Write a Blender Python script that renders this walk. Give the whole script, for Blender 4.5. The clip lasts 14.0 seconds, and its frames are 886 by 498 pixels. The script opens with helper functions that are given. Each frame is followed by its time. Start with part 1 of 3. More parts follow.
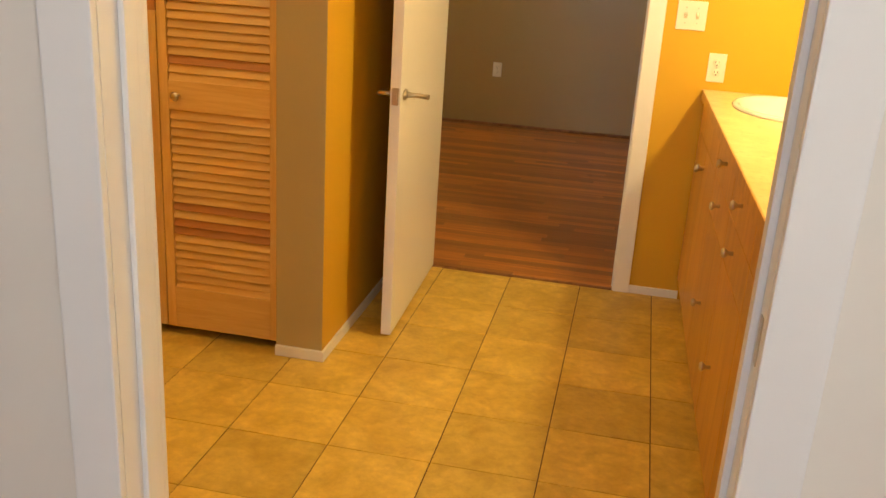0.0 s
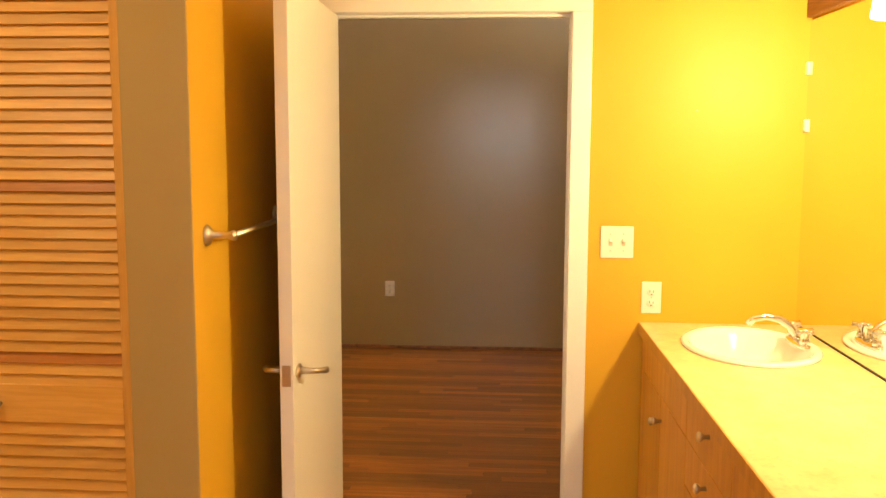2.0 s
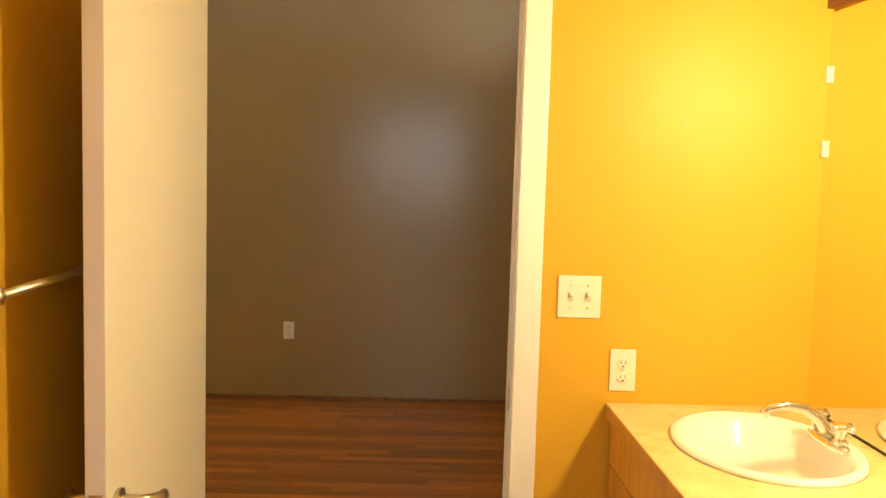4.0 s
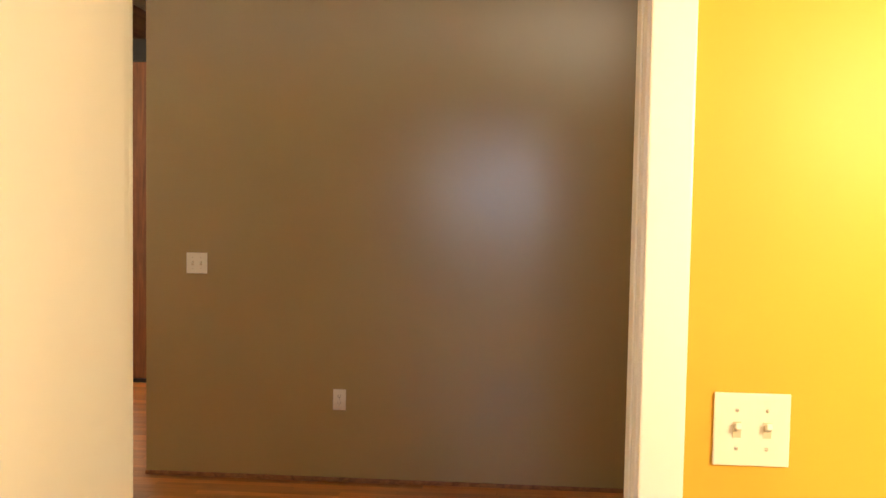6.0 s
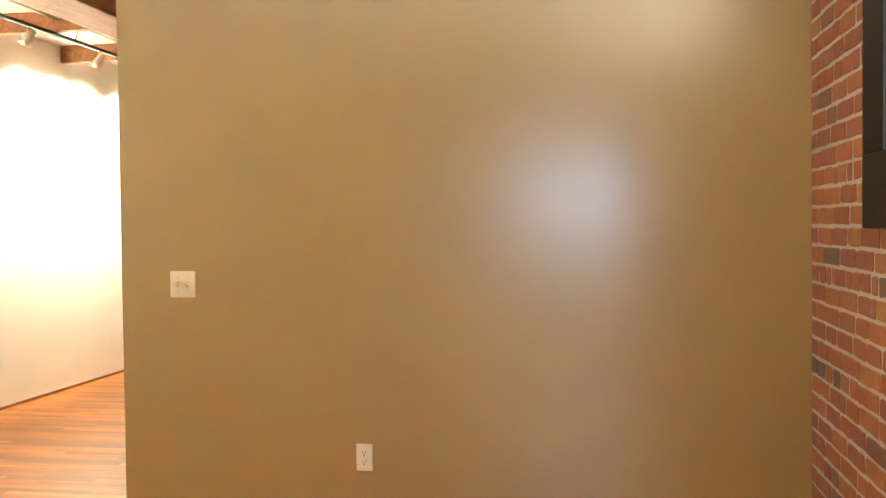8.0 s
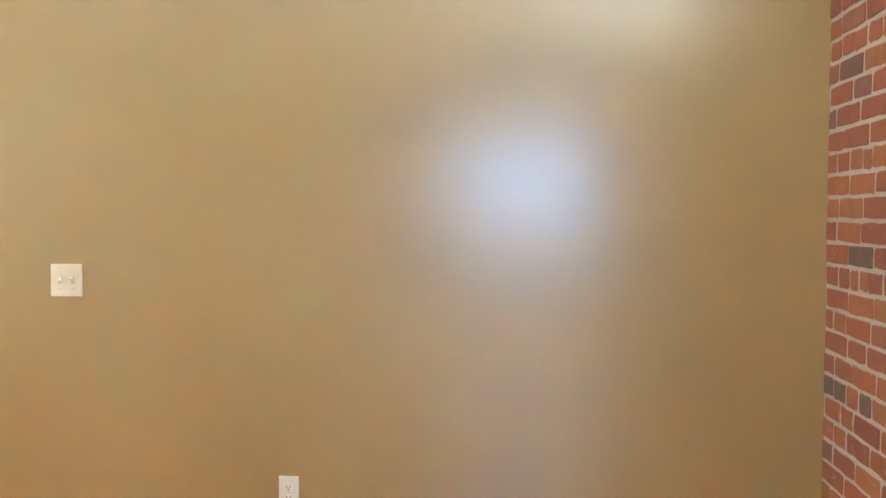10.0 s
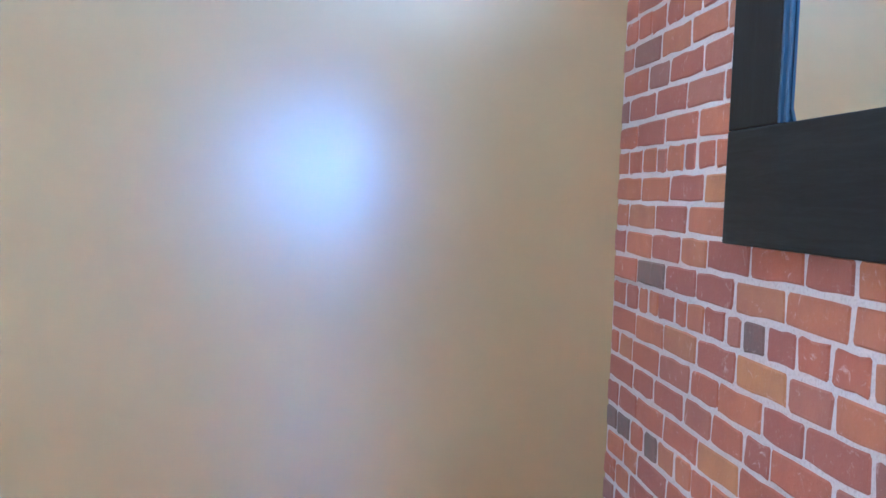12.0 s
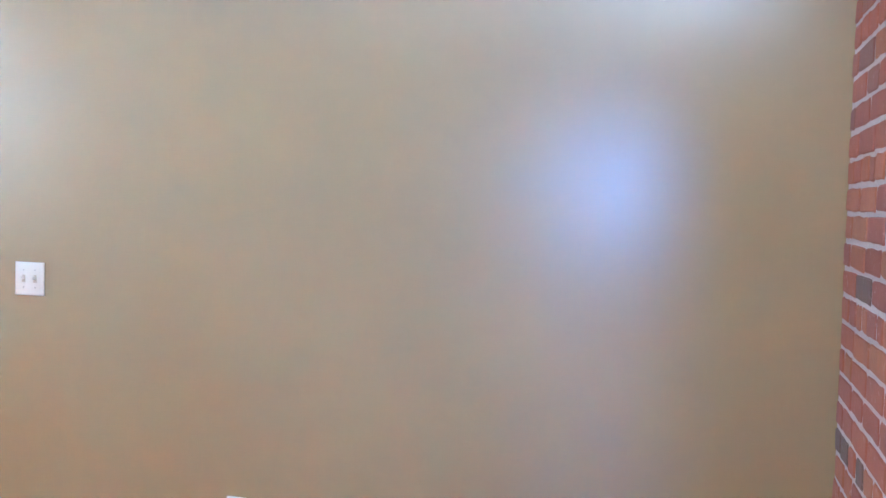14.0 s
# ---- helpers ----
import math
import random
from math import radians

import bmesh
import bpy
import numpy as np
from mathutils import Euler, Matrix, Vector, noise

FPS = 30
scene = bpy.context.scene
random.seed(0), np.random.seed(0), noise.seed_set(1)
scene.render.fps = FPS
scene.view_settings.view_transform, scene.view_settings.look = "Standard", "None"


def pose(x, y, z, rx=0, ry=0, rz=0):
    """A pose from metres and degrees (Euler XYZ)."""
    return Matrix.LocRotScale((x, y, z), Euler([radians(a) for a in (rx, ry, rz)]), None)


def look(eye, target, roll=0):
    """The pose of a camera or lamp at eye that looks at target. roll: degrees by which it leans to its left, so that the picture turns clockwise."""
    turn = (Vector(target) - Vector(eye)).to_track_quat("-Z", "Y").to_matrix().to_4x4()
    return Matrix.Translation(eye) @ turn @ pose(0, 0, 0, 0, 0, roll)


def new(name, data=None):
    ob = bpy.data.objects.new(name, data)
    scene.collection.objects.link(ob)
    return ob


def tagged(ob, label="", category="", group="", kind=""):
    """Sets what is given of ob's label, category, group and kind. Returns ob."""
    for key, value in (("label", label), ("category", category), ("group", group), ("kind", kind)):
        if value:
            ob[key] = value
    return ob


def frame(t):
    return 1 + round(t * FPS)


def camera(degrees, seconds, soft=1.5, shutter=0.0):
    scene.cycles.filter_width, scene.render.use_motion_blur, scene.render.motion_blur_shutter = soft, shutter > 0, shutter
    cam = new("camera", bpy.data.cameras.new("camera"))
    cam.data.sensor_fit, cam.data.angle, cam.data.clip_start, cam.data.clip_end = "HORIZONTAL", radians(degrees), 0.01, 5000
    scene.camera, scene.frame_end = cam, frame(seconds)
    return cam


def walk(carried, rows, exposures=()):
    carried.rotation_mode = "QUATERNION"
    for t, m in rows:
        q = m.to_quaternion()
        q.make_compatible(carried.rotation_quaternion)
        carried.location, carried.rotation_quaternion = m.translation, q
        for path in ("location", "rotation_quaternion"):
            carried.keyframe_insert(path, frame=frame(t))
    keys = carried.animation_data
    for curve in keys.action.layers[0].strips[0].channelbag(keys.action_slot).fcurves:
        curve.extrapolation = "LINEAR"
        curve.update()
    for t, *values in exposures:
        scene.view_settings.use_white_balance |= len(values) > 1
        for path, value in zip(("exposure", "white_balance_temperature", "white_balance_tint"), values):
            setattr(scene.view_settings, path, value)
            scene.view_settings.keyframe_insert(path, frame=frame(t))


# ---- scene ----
cam = camera(51.7, 14.0)
PATH = [
    (0, (0.01, -3.899, 1.46), (-0.358, -2.044, 0.808), 3.6),
    (0.5, (0.015, -3.732, 1.495), (-0.325, -1.831, 0.978), 2.0),
    (1, (-0.037, -3.612, 1.524), (-0.347, -1.673, 1.144), 1.1),
    (1.5, (-0.146, -3.463, 1.548), (-0.377, -1.496, 1.267), 0.5),
    (2, (-0.175, -3.273, 1.574), (-0.329, -1.294, 1.333), 0.2),
    (2.5, (-0.172, -3.054, 1.57), (-0.209, -1.067, 1.348), 0.1),
    (2.7, (-0.182, -2.964, 1.565), (-0.161, -0.975, 1.35), -0.0),
    (4.8, (-0.226, -1.989, 1.549), (-0.21, 0.004, 1.381), 2.4),
    (5, (-0.202, -1.858, 1.55), (-0.218, 0.135, 1.387), 1.9),
    (5.5, (-0.167, -1.628, 1.556), (-0.272, 0.365, 1.419), 1.3),
    (6, (-0.187, -1.431, 1.556), (-0.333, 0.56, 1.446), 1.0),
    (6.5, (-0.199, -1.257, 1.572), (-0.370, 0.735, 1.466), 0.2),
    (7, (-0.182, -1.042, 1.573), (-0.403, 0.945, 1.481), 0.1),
    (7.5, (-0.125, -0.61, 1.463), (-0.457, 1.363, 1.408), -0.7),
    (9.8, (-0.25, 0.305, 1.384), (-0.488, 2.29, 1.333), 0.3),
    (10, (-0.267, 0.374, 1.416), (-0.458, 2.363, 1.341), 0.2),
    (10.5, (-0.258, 0.539, 1.484), (-0.319, 2.534, 1.353), 0.4),
    (11, (-0.179, 0.694, 1.484), (-0.125, 2.689, 1.348), 0.7),
    (11.5, (-0.147, 0.839, 1.48), (0.064, 2.824, 1.349), 1.4),
    (12, (-0.083, 0.926, 1.466), (0.138, 2.91, 1.356), 2.2),
    (12.5, (0.024, 0.982, 1.472), (0.105, 2.978, 1.373), 1.6),
    (13, (0.124, 0.974, 1.488), (0.023, 2.969, 1.389), 0.8),
    (13.5, (0.199, 0.946, 1.482), (-0.089, 2.923, 1.397), 0.1),
    (14, (0.301, 0.803, 1.472), (-0.228, 2.729, 1.375), 1.5),
]
# the camera brightens in the dark room and cools its balance
EXPOSURES = ((0, 0.3, 7200, 5), (0.5, 0.5, 7200, 7), (1.0, 0.55, 7200, 9), (2.7, 0.4, 7000, 12), (5.0, 0.15, 6600, 2), (5.7, 0.35, 6300, 9), (7.0, 1.12, 5700, 16), (7.7, 1.45, 5800, 9), (9.8, 1.9, 4700, -1), (11.5, 2.1, 3600, 4), (12.5, 2.18, 3400, 9), (14, 2.04, 3550, 9))
walk(cam, [(t, look(eye, target, roll)) for t, eye, target, roll in PATH], EXPOSURES)
# ---- world and lights ----
world = bpy.data.worlds.new("night")
scene.world = world
world.use_nodes = True
world.node_tree.nodes["Background"].inputs[0].default_value = (0.25, 0.32, 0.5, 1)
world.node_tree.nodes["Background"].inputs[1].default_value = 0.02


def lamp(name, kind, m, power, colour, **extra):
    data = bpy.data.lights.new(name, kind)
    data.energy, data.color = power, colour
    for key, value in extra.items():
        if key == "size":
            data.shape, data.size, data.size_y = "RECTANGLE", value[0], value[1]
        if key == "radius":
            data.shadow_soft_size = value
        if key == "cone":
            data.spot_size, data.spot_blend = radians(value[0]), value[1]
    ob = new(name, data)
    ob.matrix_world = m
    return ob


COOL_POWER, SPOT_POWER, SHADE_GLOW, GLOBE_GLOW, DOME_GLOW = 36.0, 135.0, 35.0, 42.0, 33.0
# unseen cool lamp added behind the walker for the taupe wall's bluish sheen
COOL_AT = (-0.30, -7.42, 1.95)
lamp("added_cool_lamp", "AREA", look(COOL_AT, (-0.35, 3.4, 1.6)), COOL_POWER, (0.64, 0.78, 1.0), size=(1.1, 0.9))
TRACK_X, TRACK_Z = -4.1, 2.88
# heads up to y 4.3 are unseen, added to spill onto the taupe wall
TRACK_Y = (0.9, 1.7, 2.5, 3.4, 4.3, 5.25, 5.70, 6.64, 7.08, 7.50, 8.20, 8.90)
for y in TRACK_Y:
    lamp("track_bulb", "SPOT", look((TRACK_X - 0.12, y, TRACK_Z - 0.16), (-4.8, y + 0.05, 2.20)), SPOT_POWER, (1.0, 0.83, 0.54), radius=0.05, cone=(100, 1.0))

# unseen fill lamps added to even out the taupe wall, stronger to the right
ROOM_X, ROOM_Y, ROOM_POWER = (-2.9, -2.4, -1.9, -1.4, -0.9, -0.4, 0.1, 0.5), 1.6, (1.0, 1.0, 1.0, 1.5, 2.5, 5.0, 10.5, 11.0)
for x, power in zip(ROOM_X, ROOM_POWER):
    lamp("fill_bulb", "SPOT", look((x, ROOM_Y + 0.04, 2.80), (x, ROOM_Y + 1.6, 0.9)), power, (1.0, 0.83, 0.60), radius=0.50, cone=(160, 1.0))

# the vanity's shade throws its light down, out of its open foot
VM = pose(0.275, 0, 0, 0, 0, 1.15)
LX, LY = 0.45, -0.98
lamp("vanity_bulb", "POINT", VM @ pose(LX, LY, 1.79), 42.0, (1.0, 0.77, 0.38), radius=0.05)


# ---- materials ----
def nodes_of(name):
    m = bpy.data.materials.new(name)
    m.use_nodes = True
    t = m.node_tree
    return m, t, t.nodes["Principled BSDF"]


def add(t, kind, **values):
    n = t.nodes.new(kind)
    for key, value in values.items():
        n.inputs[key.replace("_", " ")].default_value = value
    return n


def noise_at(t, scale, detail=4, stretch=(1, 1, 1), rough=0.55):
    co = t.nodes.new("ShaderNodeTexCoord")
    mp = add(t, "ShaderNodeMapping")
    mp.inputs["Scale"].default_value = stretch
    t.links.new(co.outputs["Object"], mp.inputs["Vector"])
    n = add(t, "ShaderNodeTexNoise", Scale=scale, Detail=detail, Roughness=rough)
    t.links.new(mp.outputs[0], n.inputs["Vector"])
    return n


def mix(t, fac, a, b, mode="MIX"):
    n = t.nodes.new("ShaderNodeMix")
    n.data_type, n.blend_type = "RGBA", mode
    for slot, v in ((0, fac), (6, a), (7, b)):
        if isinstance(v, (int, float)):
            n.inputs[slot].default_value = v
        elif isinstance(v, tuple):
            n.inputs[slot].default_value = (*v, 1)
        else:
            t.links.new(v, n.inputs[slot])
    return n.outputs[2]


def ramp(t, source, lo, hi):
    n = t.nodes.new("ShaderNodeMapRange")
    n.inputs[1].default_value, n.inputs[2].default_value = lo, hi
    t.links.new(source, n.inputs[0])
    return n.outputs[0]


def bump(t, bsdf, source, strength, distance=0.002):
    n = add(t, "ShaderNodeBump", Strength=strength, Distance=distance)
    t.links.new(source, n.inputs["Height"])
    t.links.new(n.outputs[0], bsdf.inputs["Normal"])


def paint(name, colour, rough, orange_peel=0.12, vary=0.06, gloss=0.5):
    m, t, b = nodes_of(name)
    big, fine = noise_at(t, 1.3, 3), noise_at(t, 220, 2)
    dark = tuple(c * (1 - vary) for c in colour)
    t.links.new(mix(t, ramp(t, big.outputs[0], 0.3, 0.7), dark, colour), b.inputs["Base Color"])
    b.inputs["Roughness"].default_value = rough
    b.inputs["Specular IOR Level"].default_value = gloss
    bump(t, b, fine.outputs[0], orange_peel, 0.001)
    return m


def wood(name, light, dark, rough, grain=(1, 14, 14), scale=4.0, spread=0.5, coat=0.0, islands=False):
    """Timber: the grain runs along the axis whose stretch is smallest; pieces differ by their own random number."""
    m, t, b = nodes_of(name)
    if islands:
        pick = t.nodes.new("ShaderNodeNewGeometry").outputs["Random Per Island"]
    else:
        pick = t.nodes.new("ShaderNodeObjectInfo").outputs["Random"]
    co = t.nodes.new("ShaderNodeTexCoord")
    mp = t.nodes.new("ShaderNodeMapping")
    mp.inputs["Scale"].default_value = grain
    t.links.new(co.outputs["Object"], mp.inputs["Vector"])
    shift = t.nodes.new("ShaderNodeVectorMath")
    shift.operation = "ADD"
    t.links.new(mp.outputs[0], shift.inputs[0])
    scaled = t.nodes.new("ShaderNodeMath")
    scaled.operation = "MULTIPLY"
    scaled.inputs[1].default_value = 37.0
    t.links.new(pick, scaled.inputs[0])
    t.links.new(scaled.outputs[0], shift.inputs[1])
    n1 = add(t, "ShaderNodeTexNoise", Scale=scale, Detail=6, Roughness=0.6, Distortion=0.8)
    n2 = add(t, "ShaderNodeTexNoise", Scale=scale * 6, Detail=3, Roughness=0.5)
    for n in (n1, n2):
        t.links.new(shift.outputs[0], n.inputs["Vector"])
    grainy = mix(t, ramp(t, n1.outputs[0], 0.35, 0.68), light, dark)
    fine = mix(t, ramp(t, n2.outputs[0], 0.45, 0.8), grainy, mix(t, 0.5, grainy, dark))
    tone = t.nodes.new("ShaderNodeMapRange")
    tone.inputs[3].default_value, tone.inputs[4].default_value = 1 - spread, 1 + spread * 0.45
    t.links.new(pick, tone.inputs[0])
    grey = t.nodes.new("ShaderNodeCombineColor")
    for i in range(3):
        t.links.new(tone.outputs[0], grey.inputs[i])
    t.links.new(mix(t, 1.0, fine, grey.outputs[0], "MULTIPLY"), b.inputs["Base Color"])
    b.inputs["Roughness"].default_value = rough
    b.inputs["Coat Weight"].default_value = coat
    b.inputs["Coat Roughness"].default_value = 0.25
    bump(t, b, n2.outputs[0], 0.15, 0.001)
    return m


def plain(name, colour, rough, metal=0.0, speckle=0.04):
    m, t, b = nodes_of(name)
    n = noise_at(t, 60, 3)
    t.links.new(mix(t, n.outputs[0], tuple(c * (1 - speckle) for c in colour), colour), b.inputs["Base Color"])
    b.inputs["Roughness"].default_value, b.inputs["Metallic"].default_value = rough, metal
    return m


YELLOW = paint("yellow_eggshell_paint", (0.70, 0.405, 0.042), 0.42, 0.12, 0.06, 0.25)
BROWN = paint("taupe_eggshell_paint", (0.385, 0.282, 0.122), 0.265, 0.09, 0.05, 1.0)
OLIVE = paint("olive_tan_eggshell", (0.47, 0.375, 0.175), 0.42)
WHITE = paint("white_wall_paint", (0.82, 0.78, 0.72), 0.55)
TRIM = paint("white_trim_gloss", (0.86, 0.855, 0.85), 0.32, 0.04, 0.03)
PLATE = plain("ivory_plastic", (0.82, 0.78, 0.68), 0.35)
SHADOW_GAP = plain("shadow_gap_ivory", (0.62, 0.53, 0.38), 0.5)
SLOT = plain("dark_slot", (0.03, 0.025, 0.02), 0.6)
CHROME = plain("chrome", (0.85, 0.84, 0.82), 0.12, 1.0)
NICKEL = plain("brushed_nickel", (0.62, 0.57, 0.50), 0.30, 1.0)
CERAMIC = plain("white_ceramic", (0.88, 0.87, 0.84), 0.08, 0.0, 0.01)
MIRROR = plain("mirror_silver", (0.90, 0.91, 0.90), 0.015, 1.0, 0.0)
BLACKWOOD = wood("black_stained_wood", (0.013, 0.011, 0.010), (0.005, 0.004, 0.004), 0.55, (14, 14, 1), 5, 0.2)
BLACKWOOD_ACROSS = wood("black_stained_wood_across", (0.014, 0.012, 0.011), (0.004, 0.0035, 0.003), 0.52, (14, 1, 14), 6, 0.2)
for m in (BLACKWOOD, BLACKWOOD_ACROSS):
    m.node_tree.nodes["Principled BSDF"].inputs["Specular IOR Level"].default_value = 0.22
BLUE_REFLECTION = plain("blue_bevel_reflection", (0.045, 0.08, 0.14), 0.2)
IRON = plain("dark_iron", (0.03, 0.028, 0.027), 0.5, 0.6)
PINE = wood("oiled_pine", (0.80, 0.52, 0.17), (0.68, 0.39, 0.105), 0.42, (1.2, 16, 16), 3.0, 0.16)
PINE_UP = wood("oiled_pine_upright", (0.80, 0.52, 0.17), (0.68, 0.39, 0.105), 0.42, (16, 16, 1.2), 3.0, 0.12)
PINE_RED = wood("reddish_pine_heartwood", (0.56, 0.26, 0.085), (0.44, 0.18, 0.055), 0.42, (1.2, 16, 16), 3.0, 0.12)
PINE_RED_UP = wood("reddish_pine_upright", (0.60, 0.29, 0.095), (0.48, 0.205, 0.06), 0.42, (16, 16, 1.2), 3.0, 0.12)
MAPLE = wood("honey_maple_veneer", (0.68, 0.37, 0.076), (0.50, 0.235, 0.043), 0.34, (9, 9, 0.8), 2.2, 0.10)
BEAM = wood("old_fir_timber", (0.34, 0.15, 0.055), (0.16, 0.065, 0.025), 0.6, (10, 0.8, 10), 2.5, 0.15)
POST = wood("old_fir_post", (0.30, 0.115, 0.04), (0.15, 0.055, 0.02), 0.6, (10, 10, 0.8), 2.5, 0.15)
OAK = wood("strip_floor_boards", (0.58, 0.228, 0.045), (0.36, 0.118, 0.022), 0.34, (1.0, 18, 18), 3.0, 0.42)
OAK_FAR = wood("strip_floor_boards_far", (0.58, 0.228, 0.045), (0.36, 0.118, 0.022), 0.34, (1.0, 18, 18), 3.0, 0.42, islands=True)
GROUT = plain("brown_grout", (0.13, 0.075, 0.03), 0.9, 0.0, 0.3)
SUBFLOOR_AND_SHADE = plain("dark_subfloor_and_closet_shade", (0.03, 0.015, 0.008), 0.9)


def laminate():
    m, t, b = nodes_of("cream_mottled_laminate")
    a, c = noise_at(t, 9, 5, rough=0.65), noise_at(t, 45, 4)
    base = mix(t, ramp(t, a.outputs[0], 0.35, 0.7), (0.80, 0.66, 0.36), (0.66, 0.49, 0.22))
    t.links.new(mix(t, ramp(t, c.outputs[0], 0.55, 0.8), base, (0.60, 0.43, 0.19)), b.inputs["Base Color"])
    b.inputs["Roughness"].default_value = 0.30
    return m


def stone_tile():
    m, t, b = nodes_of("ochre_stone_tile")
    info = t.nodes.new("ShaderNodeObjectInfo")
    co = t.nodes.new("ShaderNodeTexCoord")
    add_v = t.nodes.new("ShaderNodeVectorMath")
    add_v.operation = "ADD"
    t.links.new(co.outputs["Object"], add_v.inputs[0])
    k = t.nodes.new("ShaderNodeMath")
    k.operation = "MULTIPLY"
    k.inputs[1].default_value = 50
    t.links.new(info.outputs["Random"], k.inputs[0])
    t.links.new(k.outputs[0], add_v.inputs[1])
    n1 = add(t, "ShaderNodeTexNoise", Scale=7.0, Detail=6, Roughness=0.62, Distortion=0.7)
    n2 = add(t, "ShaderNodeTexNoise", Scale=30.0, Detail=5, Roughness=0.65)
    for n in (n1, n2):
        t.links.new(add_v.outputs[0], n.inputs["Vector"])
    c1 = mix(t, ramp(t, n1.outputs[0], 0.32, 0.70), (0.60, 0.39, 0.062), (0.86, 0.61, 0.135))
    c2 = mix(t, ramp(t, n2.outputs[0], 0.35, 0.75), c1, mix(t, 0.45, c1, (0.38, 0.20, 0.05)))
    tone = t.nodes.new("ShaderNodeMapRange")
    tone.inputs[3].default_value, tone.inputs[4].default_value = 0.86, 1.08
    t.links.new(info.outputs["Random"], tone.inputs[0])
    grey = t.nodes.new("ShaderNodeCombineColor")
    for i in range(3):
        t.links.new(tone.outputs[0], grey.inputs[i])
    t.links.new(mix(t, 1.0, c2, grey.outputs[0], "MULTIPLY"), b.inputs["Base Color"])
    b.inputs["Roughness"].default_value = 0.40
    bump(t, b, n2.outputs[0], 0.25, 0.002)
    return m


def brick_clay(name, islands, single=None):
    m, t, b = nodes_of(name)
    if islands:
        pick = t.nodes.new("ShaderNodeNewGeometry").outputs["Random Per Island"]
    else:
        pick = t.nodes.new("ShaderNodeObjectInfo").outputs["Random"]
    r = t.nodes.new("ShaderNodeValToRGB")
    r.color_ramp.interpolation = "CONSTANT"
    stops = ((0.0, (0.42, 0.140, 0.062)), (0.22, (0.36, 0.125, 0.070)), (0.40, (0.46, 0.170, 0.065)), (0.58, (0.33, 0.115, 0.070)),
             (0.72, (0.39, 0.155, 0.085)), (0.83, (0.28, 0.135, 0.095)), (0.91, (0.44, 0.185, 0.072)), (0.96, (0.24, 0.125, 0.090)))
    stops = [(p, tuple(k * 0.72 for k in single or c)) for p, c in stops]
    while len(r.color_ramp.elements) < len(stops):
        r.color_ramp.elements.new(0.5)
    for e, (p, c) in zip(r.color_ramp.elements, stops):
        e.position, e.color = p, (*c, 1)
    t.links.new(pick, r.inputs[0])
    co = t.nodes.new("ShaderNodeNewGeometry")
    n1 = add(t, "ShaderNodeTexNoise", Scale=14.0, Detail=5, Roughness=0.6)
    n2 = add(t, "ShaderNodeTexNoise", Scale=110.0, Detail=4, Roughness=0.7)
    for n in (n1, n2):
        t.links.new(co.outputs["Position"], n.inputs["Vector"])
    c1 = mix(t, ramp(t, n1.outputs[0], 0.35, 0.7), r.outputs[0], mix(t, 0.42, r.outputs[0], (0.20, 0.075, 0.05)))
    c2 = mix(t, ramp(t, n2.outputs[0], 0.62, 0.80), c1, mix(t, 0.55, c1, (0.50, 0.36, 0.30)))
    n3 = add(t, "ShaderNodeTexNoise", Scale=32.0, Detail=7, Roughness=0.72, Distortion=1.2)
    t.links.new(co.outputs["Position"], n3.inputs["Vector"])
    c3 = mix(t, ramp(t, n3.outputs[0], 0.60, 0.76), c2, mix(t, 0.7, c2, (0.62, 0.50, 0.45)))
    t.links.new(c3, b.inputs["Base Color"])
    b.inputs["Roughness"].default_value = 0.82
    bump(t, b, n2.outputs[0], 0.5, 0.003)
    return m


def mortar():
    m, t, b = nodes_of("lime_mortar")
    n1, n2 = noise_at(t, 12, 4), noise_at(t, 160, 4)
    c = mix(t, n1.outputs[0], (0.43, 0.375, 0.355), (0.53, 0.47, 0.45))
    t.links.new(mix(t, ramp(t, n2.outputs[0], 0.5, 0.75), c, (0.36, 0.30, 0.28)), b.inputs["Base Color"])
    b.inputs["Roughness"].default_value = 0.95
    bump(t, b, n2.outputs[0], 0.6, 0.004)
    return m


def glow(name, colour, strength):
    m, t, b = nodes_of(name)
    b.inputs["Base Color"].default_value = (0.9, 0.88, 0.82, 1)
    b.inputs["Emission Color"].default_value = (*colour, 1)
    b.inputs["Emission Strength"].default_value = strength
    b.inputs["Roughness"].default_value = 0.3
    return m


LAMINATE, TILE, MORTAR = laminate(), stone_tile(), mortar()
CLAY_GREY, CLAY_OCHRE = brick_clay("burnt_grey_clay", False, (0.165, 0.12, 0.095)), brick_clay("ochre_clay", False, (0.50, 0.23, 0.065))
CLAY, CLAY_FAR = brick_clay("fired_clay", False), brick_clay("fired_clay_far", True)
SHADE = glow("lit_frosted_glass", (1.0, 0.77, 0.38), SHADE_GLOW)
DOME = glow("fill_dome_glow", (1.0, 0.78, 0.45), DOME_GLOW)
GLOBE = glow("fill_globe_glow", (0.97, 0.95, 0.97), GLOBE_GLOW)
BULB = glow("lit_halogen", (1.0, 0.85, 0.6), 25.0)


# ---- building helpers ----
def box(bm, x0, x1, y0, y1, z0, z1, bevel=0.0):
    vs = [bm.verts.new((x, y, z)) for z in (z0, z1) for x, y in ((x0, y0), (x1, y0), (x1, y1), (x0, y1))]
    fs = [bm.faces.new([vs[i] for i in q]) for q in ((3, 2, 1, 0), (4, 5, 6, 7), (0, 1, 5, 4), (1, 2, 6, 5), (2, 3, 7, 6), (3, 0, 4, 7))]
    if bevel:
        es = list({e for f in fs for e in f.edges})
        bmesh.ops.bevel(bm, geom=es, offset=bevel, segments=2, profile=0.6, affect="EDGES")
    return bm


